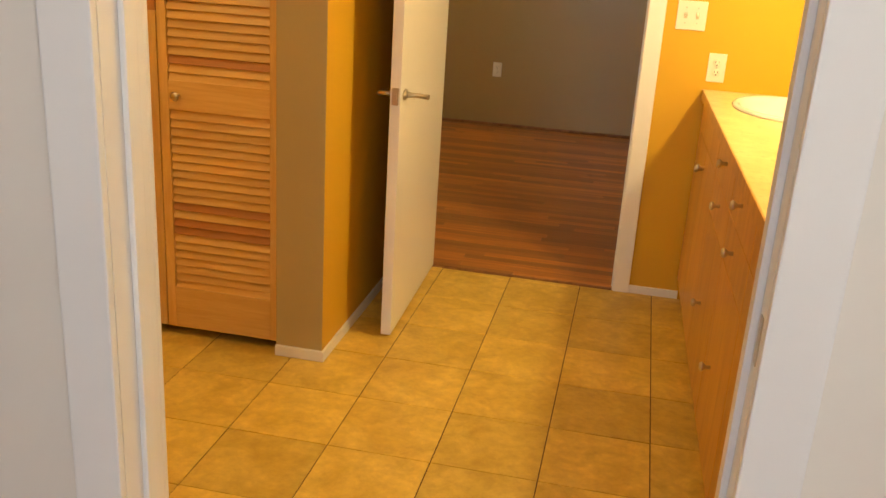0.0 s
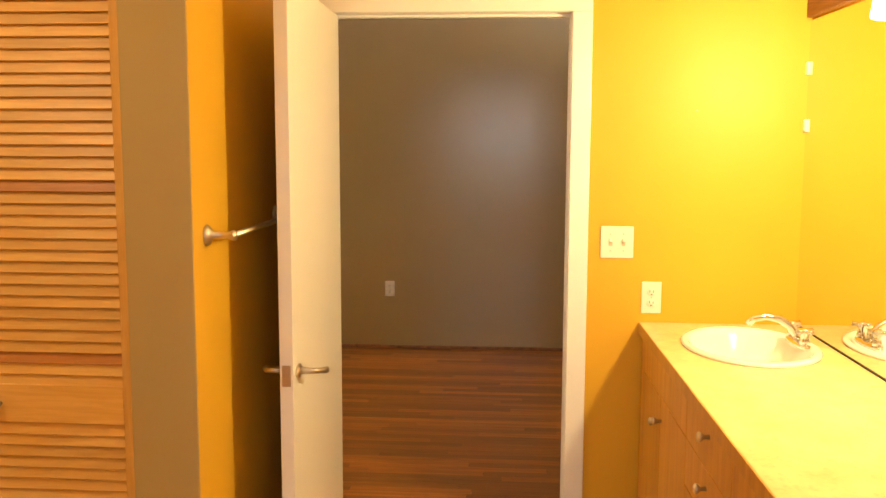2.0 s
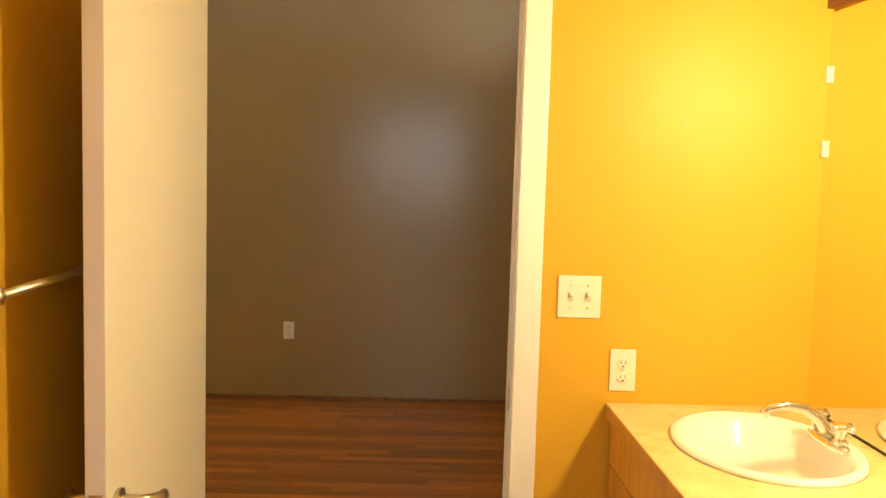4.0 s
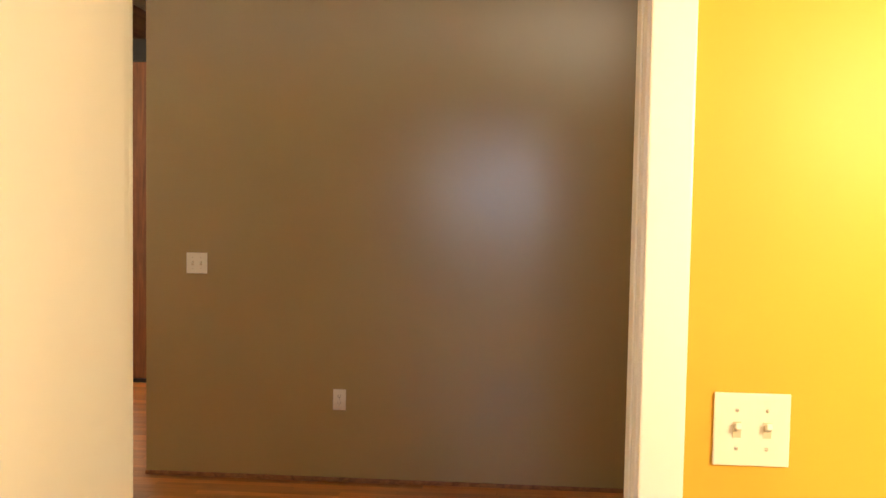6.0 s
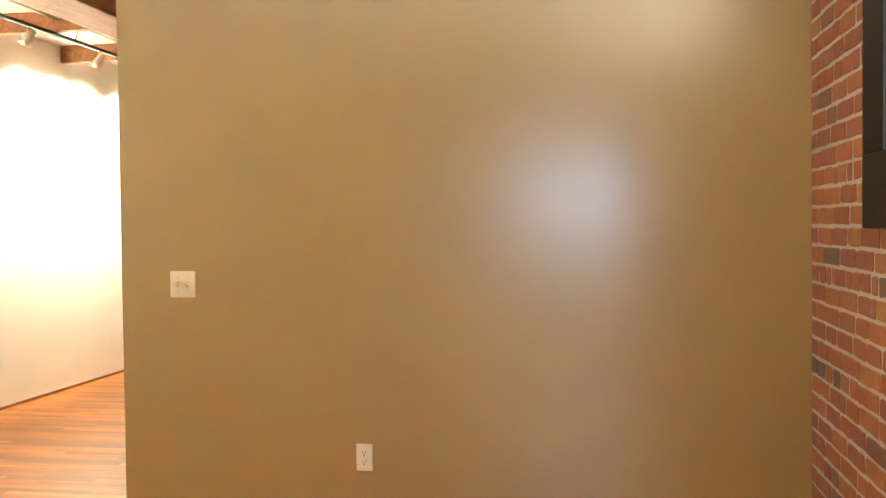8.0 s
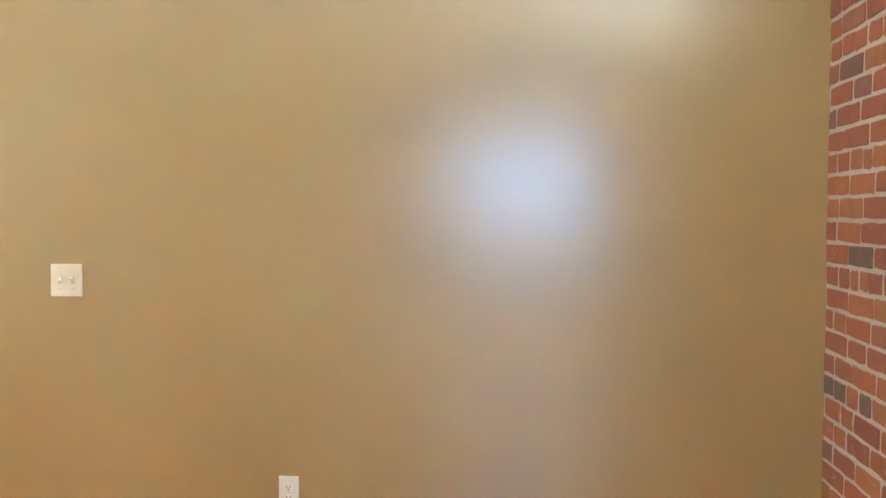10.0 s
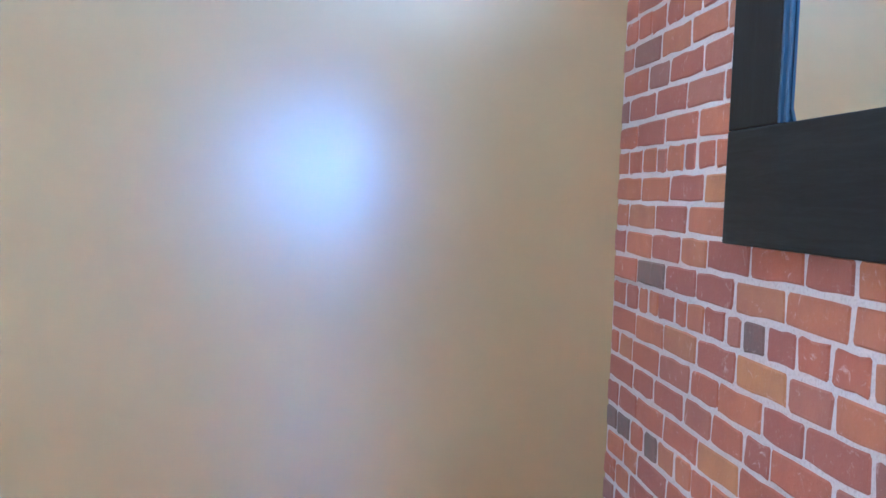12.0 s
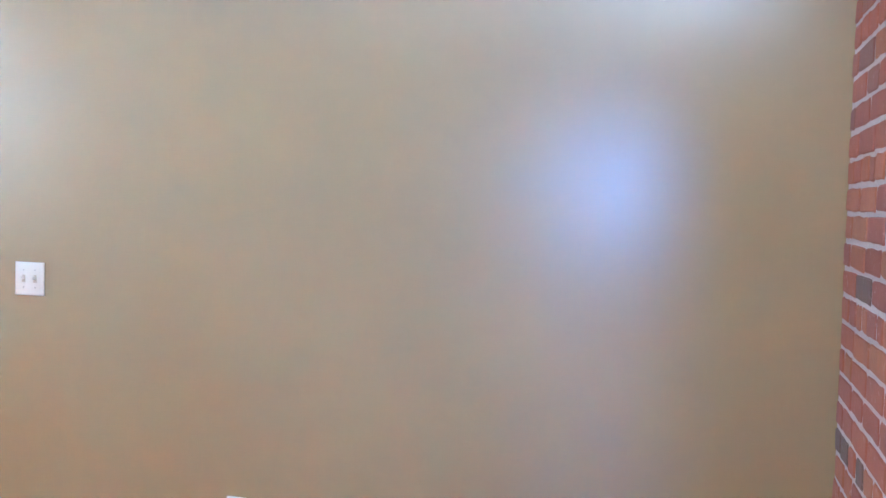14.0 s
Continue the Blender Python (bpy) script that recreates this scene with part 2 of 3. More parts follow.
def boxes(*rows, bevel=0.0):
    bm = bmesh.new()
    for r in rows:
        box(bm, *r, bevel=bevel)
    return bm


def lathe(profile, steps=24, sx=1.0, sy=1.0, m=None):
    """A turned body round z from (radius, height) pairs; sx, sy make it oval."""
    bm = bmesh.new()
    rings = []
    for r, z in profile:
        if r < 1e-6:
            rings.append([bm.verts.new((0, 0, z))])
        else:
            rings.append([bm.verts.new((r * sx * math.cos(2 * math.pi * i / steps), r * sy * math.sin(2 * math.pi * i / steps), z)) for i in range(steps)])
    for a, b in zip(rings, rings[1:]):
        for i in range(steps):
            j = (i + 1) % steps
            if len(a) == 1 and len(b) > 1:
                bm.faces.new((a[0], b[i], b[j]))
            elif len(b) == 1 and len(a) > 1:
                bm.faces.new((a[i], a[j], b[0]))
            elif len(a) > 1:
                bm.faces.new((a[i], a[j], b[j], b[i]))
    bmesh.ops.recalc_face_normals(bm, faces=bm.faces)
    for f in bm.faces:
        f.smooth = True
    if m is not None:
        bm.transform(m)
    return bm


def tube(points, radius, steps=10):
    """A round bar along a bent line; radius may be one number or one for each point."""
    bm = bmesh.new()
    pts = [Vector(p) for p in points]
    rs = radius if isinstance(radius, (list, tuple)) else [radius] * len(pts)
    rings = []
    up = Vector((0.123, 0.217, 0.968))
    for i, p in enumerate(pts):
        d = (pts[min(i + 1, len(pts) - 1)] - pts[max(i - 1, 0)]).normalized()
        if abs(d.dot(up)) > 0.95:
            up = Vector((0.9, 0.3, 0.1))
        a = d.cross(up).normalized()
        b = d.cross(a)
        rings.append([bm.verts.new(p + rs[i] * (a * math.cos(2 * math.pi * k / steps) + b * math.sin(2 * math.pi * k / steps))) for k in range(steps)])
    for r0, r1 in zip(rings, rings[1:]):
        for k in range(steps):
            bm.faces.new((r0[k], r0[(k + 1) % steps], r1[(k + 1) % steps], r1[k]))
    bm.faces.new(rings[0][::-1])
    bm.faces.new(rings[-1])
    bmesh.ops.recalc_face_normals(bm, faces=bm.faces)
    for f in bm.faces:
        f.smooth = len(f.verts) == 4
    return bm


def mesh_of(name, bm, material):
    data = bpy.data.meshes.new(name)
    bm.to_mesh(data)
    bm.free()
    data.materials.append(material)
    return data


def part(name, bm, material, parent=None, label=""):
    ob = new(name, mesh_of(name, bm, material))
    ob.parent = parent
    if label:
        tagged(ob, label)
    return ob


def piece(name, data, parent, m):
    """One more object on a shared mesh."""
    ob = new(name, data)
    ob.parent = parent
    ob.matrix_basis = m
    return ob


def thing(name, label, category, m=None, group="", kind=""):
    ob = new(name)
    ob.empty_display_size = 0.1
    if m is not None:
        ob.matrix_world = m
    return tagged(ob, label, category, group, kind)


def structure(name, bm, material, label, category):
    return tagged(part(name, bm, material), label, category, kind="structure")


# ---- the large structure ----
D = 3.45            # taupe wall
BX = 0.69           # brick wall face
CEIL, BATH_CEIL = 3.05, 2.52
structure("wall_door_bath", boxes((-2.62, -0.87, 0, 0.055, 0, BATH_CEIL), (0.036, 1.05, 0, 0.055, 0, BATH_CEIL), (-0.87, 0.036, 0, 0.055, 2.03, BATH_CEIL)),
          YELLOW, "yellow painted wall with the doorway to the dark room", "wall")
# unseen face, white so that it bounces light onto the taupe wall
structure("wall_door_room", boxes((-4.8, -0.87, 0.055, 0.12, 0, CEIL), (0.036, BX + 0.2, 0.055, 0.12, 0, CEIL), (-0.87, 0.036, 0.055, 0.12, 2.03, CEIL)),
          WHITE, "unseen back of the bathroom wall, white to bounce light", "wall")
structure("wall_taupe", boxes((-2.18, BX + 0.2, D, D + 0.12, 0, CEIL), bevel=0.004), BROWN, "plain taupe wall with a soft eggshell sheen", "wall")
structure("wall_gallery", boxes((-4.95, -4.8, 0.12, 12, 0, CEIL)), WHITE, "white wall washed by warm track lights", "wall")
structure("wall_gallery_end", boxes((-4.8, 0.9, 12, 12.12, 0, CEIL)), WHITE, "white end wall of the gallery", "wall")
structure("wall_gallery_side", boxes((0.69, 0.81, D + 0.12, 12, 0, CEIL)), WHITE, "white side wall of the gallery", "wall")
structure("ceiling_room", boxes((-4.95, 0.9, 0.055, 12.12, CEIL, CEIL + 0.1)), WHITE, "white painted ceiling between old timber joists", "ceiling")
# bathroom shell; its right-hand wall is a little out of square
wm = structure("wall_mirror", boxes((0.556, 0.70, -2.62, 0.05, 0, BATH_CEIL)), YELLOW, "yellow painted wall behind the vanity", "wall")
wm.matrix_world = VM
structure("wall_pier", boxes((-1.13, -0.96, -1.094, -0.001, 0, BATH_CEIL)), YELLOW, "yellow painted side of the wall beside the closet", "wall")
# thin olive-tan skin in front of the yellow wall's end
structure("wall_pier_end", boxes((-1.13, -0.96, -1.10, -1.0945, 0, BATH_CEIL), bevel=0.002), OLIVE, "olive-tan end face of the short wall", "wall")
structure("wall_closet_head", boxes((-2.01, -1.131, -1.06, -0.94, 2.045, BATH_CEIL)), YELLOW, "yellow wall above the closet doors", "wall")
structure("wall_closet_side", boxes((-2.62, -2.011, -1.10, -0.001, 0, BATH_CEIL)), YELLOW, "yellow wall at the closet's far side", "wall")
structure("wall_bath_left", boxes((-2.74, -2.621, -2.60, 0, 0, BATH_CEIL)), YELLOW, "yellow side wall of the bathroom", "wall")
structure("ceiling_bath", boxes((-2.74, 1.15, -2.66, 0.05, BATH_CEIL, BATH_CEIL + 0.1)), WHITE, "white painted bathroom ceiling", "ceiling")
EY0, EY1, EX0, EX1 = -2.72, -2.60, -0.735, 0.215
structure("wall_entry_bath", boxes((-2.62, EX0 - 0.02, EY1 - 0.06, EY1, 0, BATH_CEIL), (EX1 + 0.02, 1.05, EY1 - 0.06, EY1, 0, BATH_CEIL), (EX0 - 0.02, EX1 + 0.02, EY1 - 0.06, EY1, 2.05, BATH_CEIL)),
          YELLOW, "yellow wall round the first doorway", "wall")
structure("wall_entry_room", boxes((-2.62, EX0 - 0.02, EY0, EY1 - 0.06, 0, BATH_CEIL), (EX1 + 0.02, 1.62, EY0, EY1 - 0.06, 0, BATH_CEIL), (EX0 - 0.02, EX1 + 0.02, EY0, EY1 - 0.06, 2.05, BATH_CEIL)),
          WHITE, "white wall round the first doorway", "wall")
structure("wall_entry_left", boxes((-2.74, -2.62, -7.6, EY0, 0, BATH_CEIL)), WHITE, "white wall of the entry room", "wall")
structure("wall_entry_right", boxes((1.5, 1.62, -7.6, EY0, 0, BATH_CEIL)), WHITE, "white wall of the entry room", "wall")
wx, wz = COOL_AT[0], COOL_AT[2]
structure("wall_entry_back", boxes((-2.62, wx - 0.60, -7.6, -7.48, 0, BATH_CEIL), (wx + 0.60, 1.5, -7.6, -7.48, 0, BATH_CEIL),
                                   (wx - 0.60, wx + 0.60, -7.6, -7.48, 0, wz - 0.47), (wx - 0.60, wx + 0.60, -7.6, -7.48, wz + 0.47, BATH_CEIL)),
          WHITE, "white wall with an opening for the added cool lamp", "wall")
structure("ceiling_entry", boxes((-2.74, 1.62, -7.6, EY0, BATH_CEIL, BATH_CEIL + 0.1)), WHITE, "white painted ceiling", "ceiling")
structure("floor_entry", boxes((-2.74, 1.62, -7.6, EY0 + 0.1, -0.12, -0.004)), OAK, "wooden floor of the entry room", "floor")


def window_frame_at(name, x, y, z, w, h):
    w1 = thing(name, "unseen window added round the cool lamp behind the walker", "window", kind="structure")
    part("window_frame", boxes((x - w, x - w + 0.05, y - 0.05, y + 0.02, z - h, z + h), (x + w - 0.05, x + w, y - 0.05, y + 0.02, z - h, z + h),
                               (x - w + 0.05, x + w - 0.05, y - 0.05, y + 0.02, z + h - 0.05, z + h), (x - w + 0.05, x + w - 0.05, y - 0.05, y + 0.02, z - h, z - h + 0.05)), TRIM, w1)
    part("window_sill", boxes((x - w - 0.03, x + w + 0.03, y - 0.04, y + 0.09, z - h - 0.035, z - h - 0.001), bevel=0.004), TRIM, w1)


# unseen frame added round the cool lamp's opening
window_frame_at("added_window", wx, -7.48, wz, 0.60, 0.47)


# ---- doorways, casings and baseboards ----
def casing(name, x0, x1, top, face, out, width, label):
    """Flat trim with eased edges round an opening; out is -1 or 1, the side to which it stands proud."""
    c = thing(name, label, "door casing", kind="structure")
    a, b = sorted((face, face + out * 0.016))
    for sx, inner in ((-1, x0), (1, x1)):
        lo, hi = sorted((inner, inner + sx * width))
        part("casing_leg", boxes((lo, hi, a, b, 0, top), bevel=0.004), TRIM, c)
    part("casing_head", boxes((x0 - width, x1 + width, a, b, top + 0.0005, top + width), bevel=0.004), TRIM, c)
    return c


def jamb(name, x0, x1, y0, y1, top, stop0, stop1, stop, label):
    j = thing(name, label, "door jamb", kind="structure")
    part("jamb_leg", boxes((x0 - 0.02, x0, y0, y1, 0, top)), TRIM, j)
    part("jamb_leg", boxes((x1, x1 + 0.02, y0, y1, 0, top)), TRIM, j)
    part("jamb_head", boxes((x0 - 0.02, x1 + 0.02, y0, y1, top, top + 0.02)), TRIM, j)
    part("door_stop", boxes((x0, x0 + 0.011, stop0, stop1, 0, top), bevel=0.003), TRIM, j)
    part("door_stop", boxes((x1 - stop, x1, stop0, stop1, 0, top), bevel=0.0015), TRIM, j)
    part("door_stop", boxes((x0 + 0.011, x1 - stop, stop0, stop1, top - 0.011, top), bevel=0.003), TRIM, j)
    return j


casing("trim_bath_door", -0.85, 0.019, 2.01, -0.001, -1, 0.069, "white flat casing round the doorway")
casing("trim_room_door", -0.85, 0.021, 2.01, 0.121, 1, 0.069, "white flat casing on the dark room's side")
j1 = jamb("door_1", -0.85, 0.015, 0.0, 0.12, 2.01, 0.040, 0.075, 0.004, "white door jamb with stops")
part("strike_plate", boxes((0.013, 0.0149, 0.008, 0.036, 0.89, 0.95)), NICKEL, j1)
casing("trim_entry_bath", EX0, EX1, 2.03, EY1 + 0.001, 1, 0.085, "white casing on the bathroom side of the first doorway")
casing("trim_entry_room", EX0, EX1, 2.03, EY0 - 0.001, -1, 0.085, "white casing of the first doorway")
j2 = jamb("door_2", EX0, EX1, EY0, EY1, 2.03, EY0 + 0.050, EY1 - 0.035, 0.011, "white jamb of the first doorway with a strike plate")
part("strike_plate", boxes((EX1 - 0.002, EX1 - 0.0001, EY0 + 0.012, EY0 + 0.032, 0.93, 1.0)), NICKEL, j2, "brass-toned strike plate")


def baseboard(name, rows, label, material=TRIM):
    return structure(name, boxes(*rows, bevel=0.003), material, label, "baseboard")


baseboard("baseboard_pier", ((-1.131, -0.949, -1.112, -1.1005, 0, 0.040), (-0.9595, -0.949, -1.100, -0.03, 0, 0.040)), "white painted baseboard round the wall end")
baseboard("baseboard_door_wall", ((0.0885, 0.30, -0.012, -0.0005, 0, 0.036),), "white painted baseboard under the switch")
baseboard("baseboard_taupe", ((-2.18, BX - 0.002, D - 0.014, D - 0.0005, 0, 0.022),), "thin stained shoe moulding along the taupe wall", BEAM)
baseboard("baseboard_gallery", ((-4.799, -4.787, 0.2, 11.9, 0, 0.022),), "thin shoe moulding along the gallery wall", BEAM)
structure("threshold", boxes((-0.85, 0.015, -0.004, 0.012, -0.01, 0.006), bevel=0.003), BEAM, "thin wooden edge between tiles and boards", "threshold")


# ---- bathroom door ----
def lever_handle(parent, side, x, y, z):
    """A lever on a slim rose; side 1 stands out to +x."""
    h = part("lever_handle", lathe([(0, 0), (0.026, 0), (0.026, 0.006), (0.012, 0.010), (0.010, 0.010), (0, 0.010)], 20, 0.75, 1.35, pose(x, y, z, 0, 90 * side, 0)), NICKEL, parent, "brushed nickel lever handle")
    part("lever", tube([(x + side * 0.006, y, z), (x + side * 0.04, y, z), (x + side * 0.050, y + 0.006, z - 0.001), (x + side * 0.058, y + 0.020, z - 0.004), (x + side * 0.064, y + 0.045, z - 0.010), (x + side * 0.070, y + 0.065, z - 0.013)],
                       [0.011, 0.009, 0.0088, 0.0085, 0.0088, 0.0105]), NICKEL, h)


door = thing("bathroom_door", "cream-white flush door standing open into the bathroom", "door", pose(-0.803, 0, 0, 0, 0, 1.5))
part("door_leaf", boxes((-0.038, 0.0, -0.832, -0.008, 0.012, 2.0), bevel=0.002), TRIM, door)
part("latch_plate", boxes((-0.031, -0.007, -0.8335, -0.8315, 0.885, 0.945), (-0.024, -0.014, -0.838, -0.833, 0.905, 0.925)), NICKEL, door, "nickel latch plate")
lever_handle(door, 1, 0.0, -0.770, 0.915)
lever_handle(door, -1, -0.038, -0.770, 0.915)


# ---- towel bar behind the door ----
bar = thing("towel_bar", "brushed nickel towel bar on the yellow wall end", "towel bar")
for y in (-1.0, -0.33):
    p = part("post", lathe([(0, 0), (0.027, 0), (0.027, 0.005), (0.020, 0.012), (0.011, 0.018), (0.010, 0.060), (0.013, 0.068), (0.013, 0.078), (0, 0.080)], 20, m=pose(-0.96, y, 1.325, 0, 90, 0)), NICKEL, bar)
part("bar", tube([(-0.890, -1.02, 1.325), (-0.890, -0.31, 1.325)], 0.008), NICKEL, bar)


# ---- louvred closet doors ----
def louvre_leaf(x0, x1, knob_x, reds, splice_x, splice_z):
    leaf = thing("closet_door", "oiled pine louvred closet door, closed, with some reddish slats", "closet door", None, "louvred closet doors")
    y0, y1, z0, z1 = -1.070, -1.040, 0.035, 2.035
    for a, b in ((x0, x0 + 0.032), (x1 - 0.032, x1)):
        if a <= splice_x <= b:
            part("stile", boxes((a, b, y0, y1, z0, splice_z), bevel=0.002), PINE_UP, leaf)
            part("stile", boxes((a, b, y0, y1, splice_z + 0.0003, z1), bevel=0.002), PINE_RED_UP, leaf, "reddish spliced upper length of the stile")
        else:
            part("stile", boxes((a, b, y0, y1, z0, z1), bevel=0.002), PINE_UP, leaf)
    for a, b in ((z0, 0.19), (0.84, 0.94), (1.94, z1)):
        part("rail", boxes((x0 + 0.0321, x1 - 0.0321, y0 + 0.001, y1 - 0.001, a, b), bevel=0.002), PINE, leaf)
    w = x1 - x0 - 0.066
    slat = mesh_of("slat", boxes((-w / 2, w / 2, -0.020, 0.020, -0.0032, 0.0032), bevel=0.0015), PINE)
    red = mesh_of("slat_red", boxes((-w / 2, w / 2, -0.020, 0.020, -0.0032, 0.0032), bevel=0.0015), PINE_RED)
    pitch = 0.0287
    for a, b in ((0.19, 0.84), (0.94, 1.94)):
        n = int((b - a) / pitch)
        for i in range(n):
            z = a + (i + 0.5) * (b - a) / n
            is_red = any(lo <= z <= hi for lo, hi in reds)
            piece("slat", red if is_red else slat, leaf, pose((x0 + x1) / 2, (y0 + y1) / 2, z, 68, 0, 0))
    part("knob", lathe([(0, 0), (0.007, 0), (0.006, 0.012), (0.014, 0.018), (0.016, 0.025), (0.010, 0.031), (0, 0.032)], 16, m=pose(knob_x, y0, 0.890, 90, 0, 0)), NICKEL, leaf, "small round nickel knob")
    return leaf


louvre_leaf(-1.563, -1.133, -1.495, ((0.385, 0.45), (0.50, 0.525), (1.005, 1.032), (1.45, 1.48)), -1.55, 1.435)
louvre_leaf(-2.0, -1.567, -1.612, ((1.47, 1.50), (1.59, 1.62)), -1.58, 1.164)
# near-black back: the shade behind the slats is put into its colour
structure("closet_back", boxes((-2.01, -1.131, -0.03, -0.002, 0, 2.3)), SUBFLOOR_AND_SHADE, "closet back, near-black for the shade inside", "closet")
structure("closet_track", boxes((-2.01, -1.131, -1.075, -1.04, 2.037, 2.046)), NICKEL, "metal head track of the closet doors", "track")


# ---- vanity, in the frame of the slanted wall: x from the counter's edge, y back from the door wall ----
def knob(parent, x, y, z):
    part("knob", lathe([(0, 0), (0.006, 0), (0.005, 0.014), (0.012, 0.020), (0.014, 0.026), (0.009, 0.031), (0, 0.032)], 16, m=pose(x, y, z, 0, -90, 0)), NICKEL, parent, "small nickel knob")


def vanity_unit(y0, y1, fronts, label):
    u = thing("vanity_cabinet", label, "cabinet", VM, "vanity cabinets")
    part("body", boxes((0.030, 0.545, y0 + 0.001, y1 - 0.001, 0.09, 0.76), (0.030, 0.05, y0 + 0.001, y1 - 0.001, 0.7601, 0.879)), MAPLE, u)
    part("plinth", boxes((0.045, 0.545, y0 + 0.001, y1 - 0.001, 0.002, 0.0895)), MAPLE, u)
    for a, b, z0, z1, ky, kz in fronts:
        f = part("door" if z1 - z0 > 0.3 else "drawer_front", boxes((0.012, 0.0299, a + 0.001, b - 0.001, z0, z1), bevel=0.0015), MAPLE, u)
        if ky is not None:
            knob(f, 0.012, ky, kz)
    return u


vanity_unit(-0.80, -0.003, ((-0.41, -0.02, 0.10, 0.759, -0.378, 0.672), (-0.80, -0.411, 0.10, 0.759, -0.430, 0.690), (-0.80, -0.02, 0.762, 0.872, None, 0)),
            "honey maple sink cabinet with two plain doors")
vanity_unit(-1.28, -0.802, ((-1.281, -0.8015, 0.762, 0.872, -1.065, 0.850), (-1.281, -0.8015, 0.63, 0.7595, -1.05, 0.712), (-1.281, -0.8015, 0.10, 0.6275, -0.965, 0.355)),
            "honey maple drawer cabinet with nickel knobs")
vanity_unit(-1.76, -1.282, ((-1.761, -1.2825, 0.762, 0.872, -1.50, 0.838), (-1.761, -1.2825, 0.63, 0.7595, -1.48, 0.700), (-1.761, -1.2825, 0.10, 0.6275, -1.42, 0.335)),
            "honey maple drawer cabinet with nickel knobs")
vanity_unit(-2.56, -1.762, ((-2.16, -1.7625, 0.10, 0.759, -2.12, 0.69), (-2.55, -2.162, 0.10, 0.759, -2.20, 0.69), (-2.55, -1.7625, 0.762, 0.872, None, 0)),
            "honey maple cabinet with two plain doors at the vanity's end")

SX, SY, SA, SB = 0.290, -0.375, 0.207, 0.275


def counter():
    """The worktop with an oval cut for the basin."""
    bm = bmesh.new()
    n = 48
    x0, x1, y0, y1, z0, z1 = 0.0035, 0.549, -2.575, -0.003, 0.881, 0.920
    for z, flip in ((z1, False), (z0, True)):
        ring = [bm.verts.new((SX + SA * 0.93 * math.cos(2 * math.pi * i / n), SY + SB * 0.93 * math.sin(2 * math.pi * i / n), z)) for i in range(n)]
        outer = []
        for i in range(n):
            c, s = math.cos(2 * math.pi * i / n), math.sin(2 * math.pi * i / n)
            k = min(((x1 - SX) / c) if c > 1e-9 else ((x0 - SX) / c) if c < -1e-9 else 99, ((y1 - SY) / s) if s > 1e-9 else ((-0.82 - SY) / s) if s < -1e-9 else 99)
            outer.append(bm.verts.new((SX + k * c, SY + k * s, z)))
        for i in range(n):
            j = (i + 1) % n
            q = (ring[i], outer[i], outer[j], ring[j])
            bm.faces.new(q[::-1] if flip else q)
    bmesh.ops.remove_doubles(bm, verts=bm.verts, dist=1e-5)
    for (ax, ay), (bx, by) in (((x0, -0.82), (x0, y1)), ((x0, y1), (x1, y1)), ((x1, y1), (x1, -0.82))):
        v = [bm.verts.new(p) for p in ((ax, ay, z0), (bx, by, z0), (bx, by, z1), (ax, ay, z1))]
        bm.faces.new(v)
    # corners of the oval's square
    for cx, cy in ((x0, y1), (x1, y1), (x0, -0.82), (x1, -0.82)):
        c, s = cx - SX, cy - SY
        near = sorted((w for w in bm.verts if abs(w.co.z - z1) < 1e-6 and (abs(w.co.x - cx) < 1e-4 or abs(w.co.y - cy) < 1e-4)), key=lambda w: (w.co.x - cx) ** 2 + (w.co.y - cy) ** 2)
        a = next((w for w in near if abs(w.co.x - cx) < 1e-4 and abs(w.co.y - cy) > 1e-4), None)
        b = next((w for w in near if abs(w.co.y - cy) < 1e-4 and abs(w.co.x - cx) > 1e-4), None)
        if a and b:
            bm.faces.new((a, b, bm.verts.new((cx, cy, z1))))
    box(bm, x0, x1, y0, -0.8201, z0, z1, bevel=0.003)
    bmesh.ops.recalc_face_normals(bm, faces=bm.faces)
    return bm


top = tagged(part("worktop", counter(), LAMINATE), "mottled cream laminate worktop on the vanity cabinets", "worktop")
part("edge_strip", boxes((0.0, 0.0033, -2.575, -0.003, 0.881, 0.9195), bevel=0.001), MAPLE, top, "honey maple front edge")
top.matrix_world = VM
basin = tagged(part("sink", lathe([(0.90, -0.001), (1.0, 0.0), (1.01, 0.006), (0.985, 0.013), (0.93, 0.014), (0.88, 0.008), (0.84, -0.010), (0.76, -0.05), (0.62, -0.10), (0.40, -0.128), (0.12, -0.136), (0.0, -0.137)], 48, SA, SB), CERAMIC),
               "white oval drop-in ceramic sink in the laminate worktop", "sink")
basin.matrix_world = VM @ pose(SX, SY, 0.920)
part("drain", lathe([(0, 0.0), (0.022, 0.0), (0.022, 0.003), (0.014, 0.004), (0, 0.002)], 20, m=pose(0, 0, -0.1365)), CHROME, basin)

FM = VM @ pose(0.440, SY, 0.932)
faucet = thing("faucet", "chrome two-handle faucet with an arched spout", "faucet", FM)
part("base", lathe([(0, 0), (0.028, 0), (0.028, 0.010), (0.022, 0.016), (0, 0.017)], 24, 0.9, 3.4), CHROME, faucet)
part("spout", tube([(0, 0, 0.012), (-0.008, 0, 0.035), (-0.028, 0, 0.060), (-0.060, 0, 0.080), (-0.100, 0, 0.088), (-0.140, 0, 0.080), (-0.158, 0, 0.062)], [0.015, 0.014, 0.013, 0.0125, 0.012, 0.0115, 0.012], 14), CHROME, faucet)
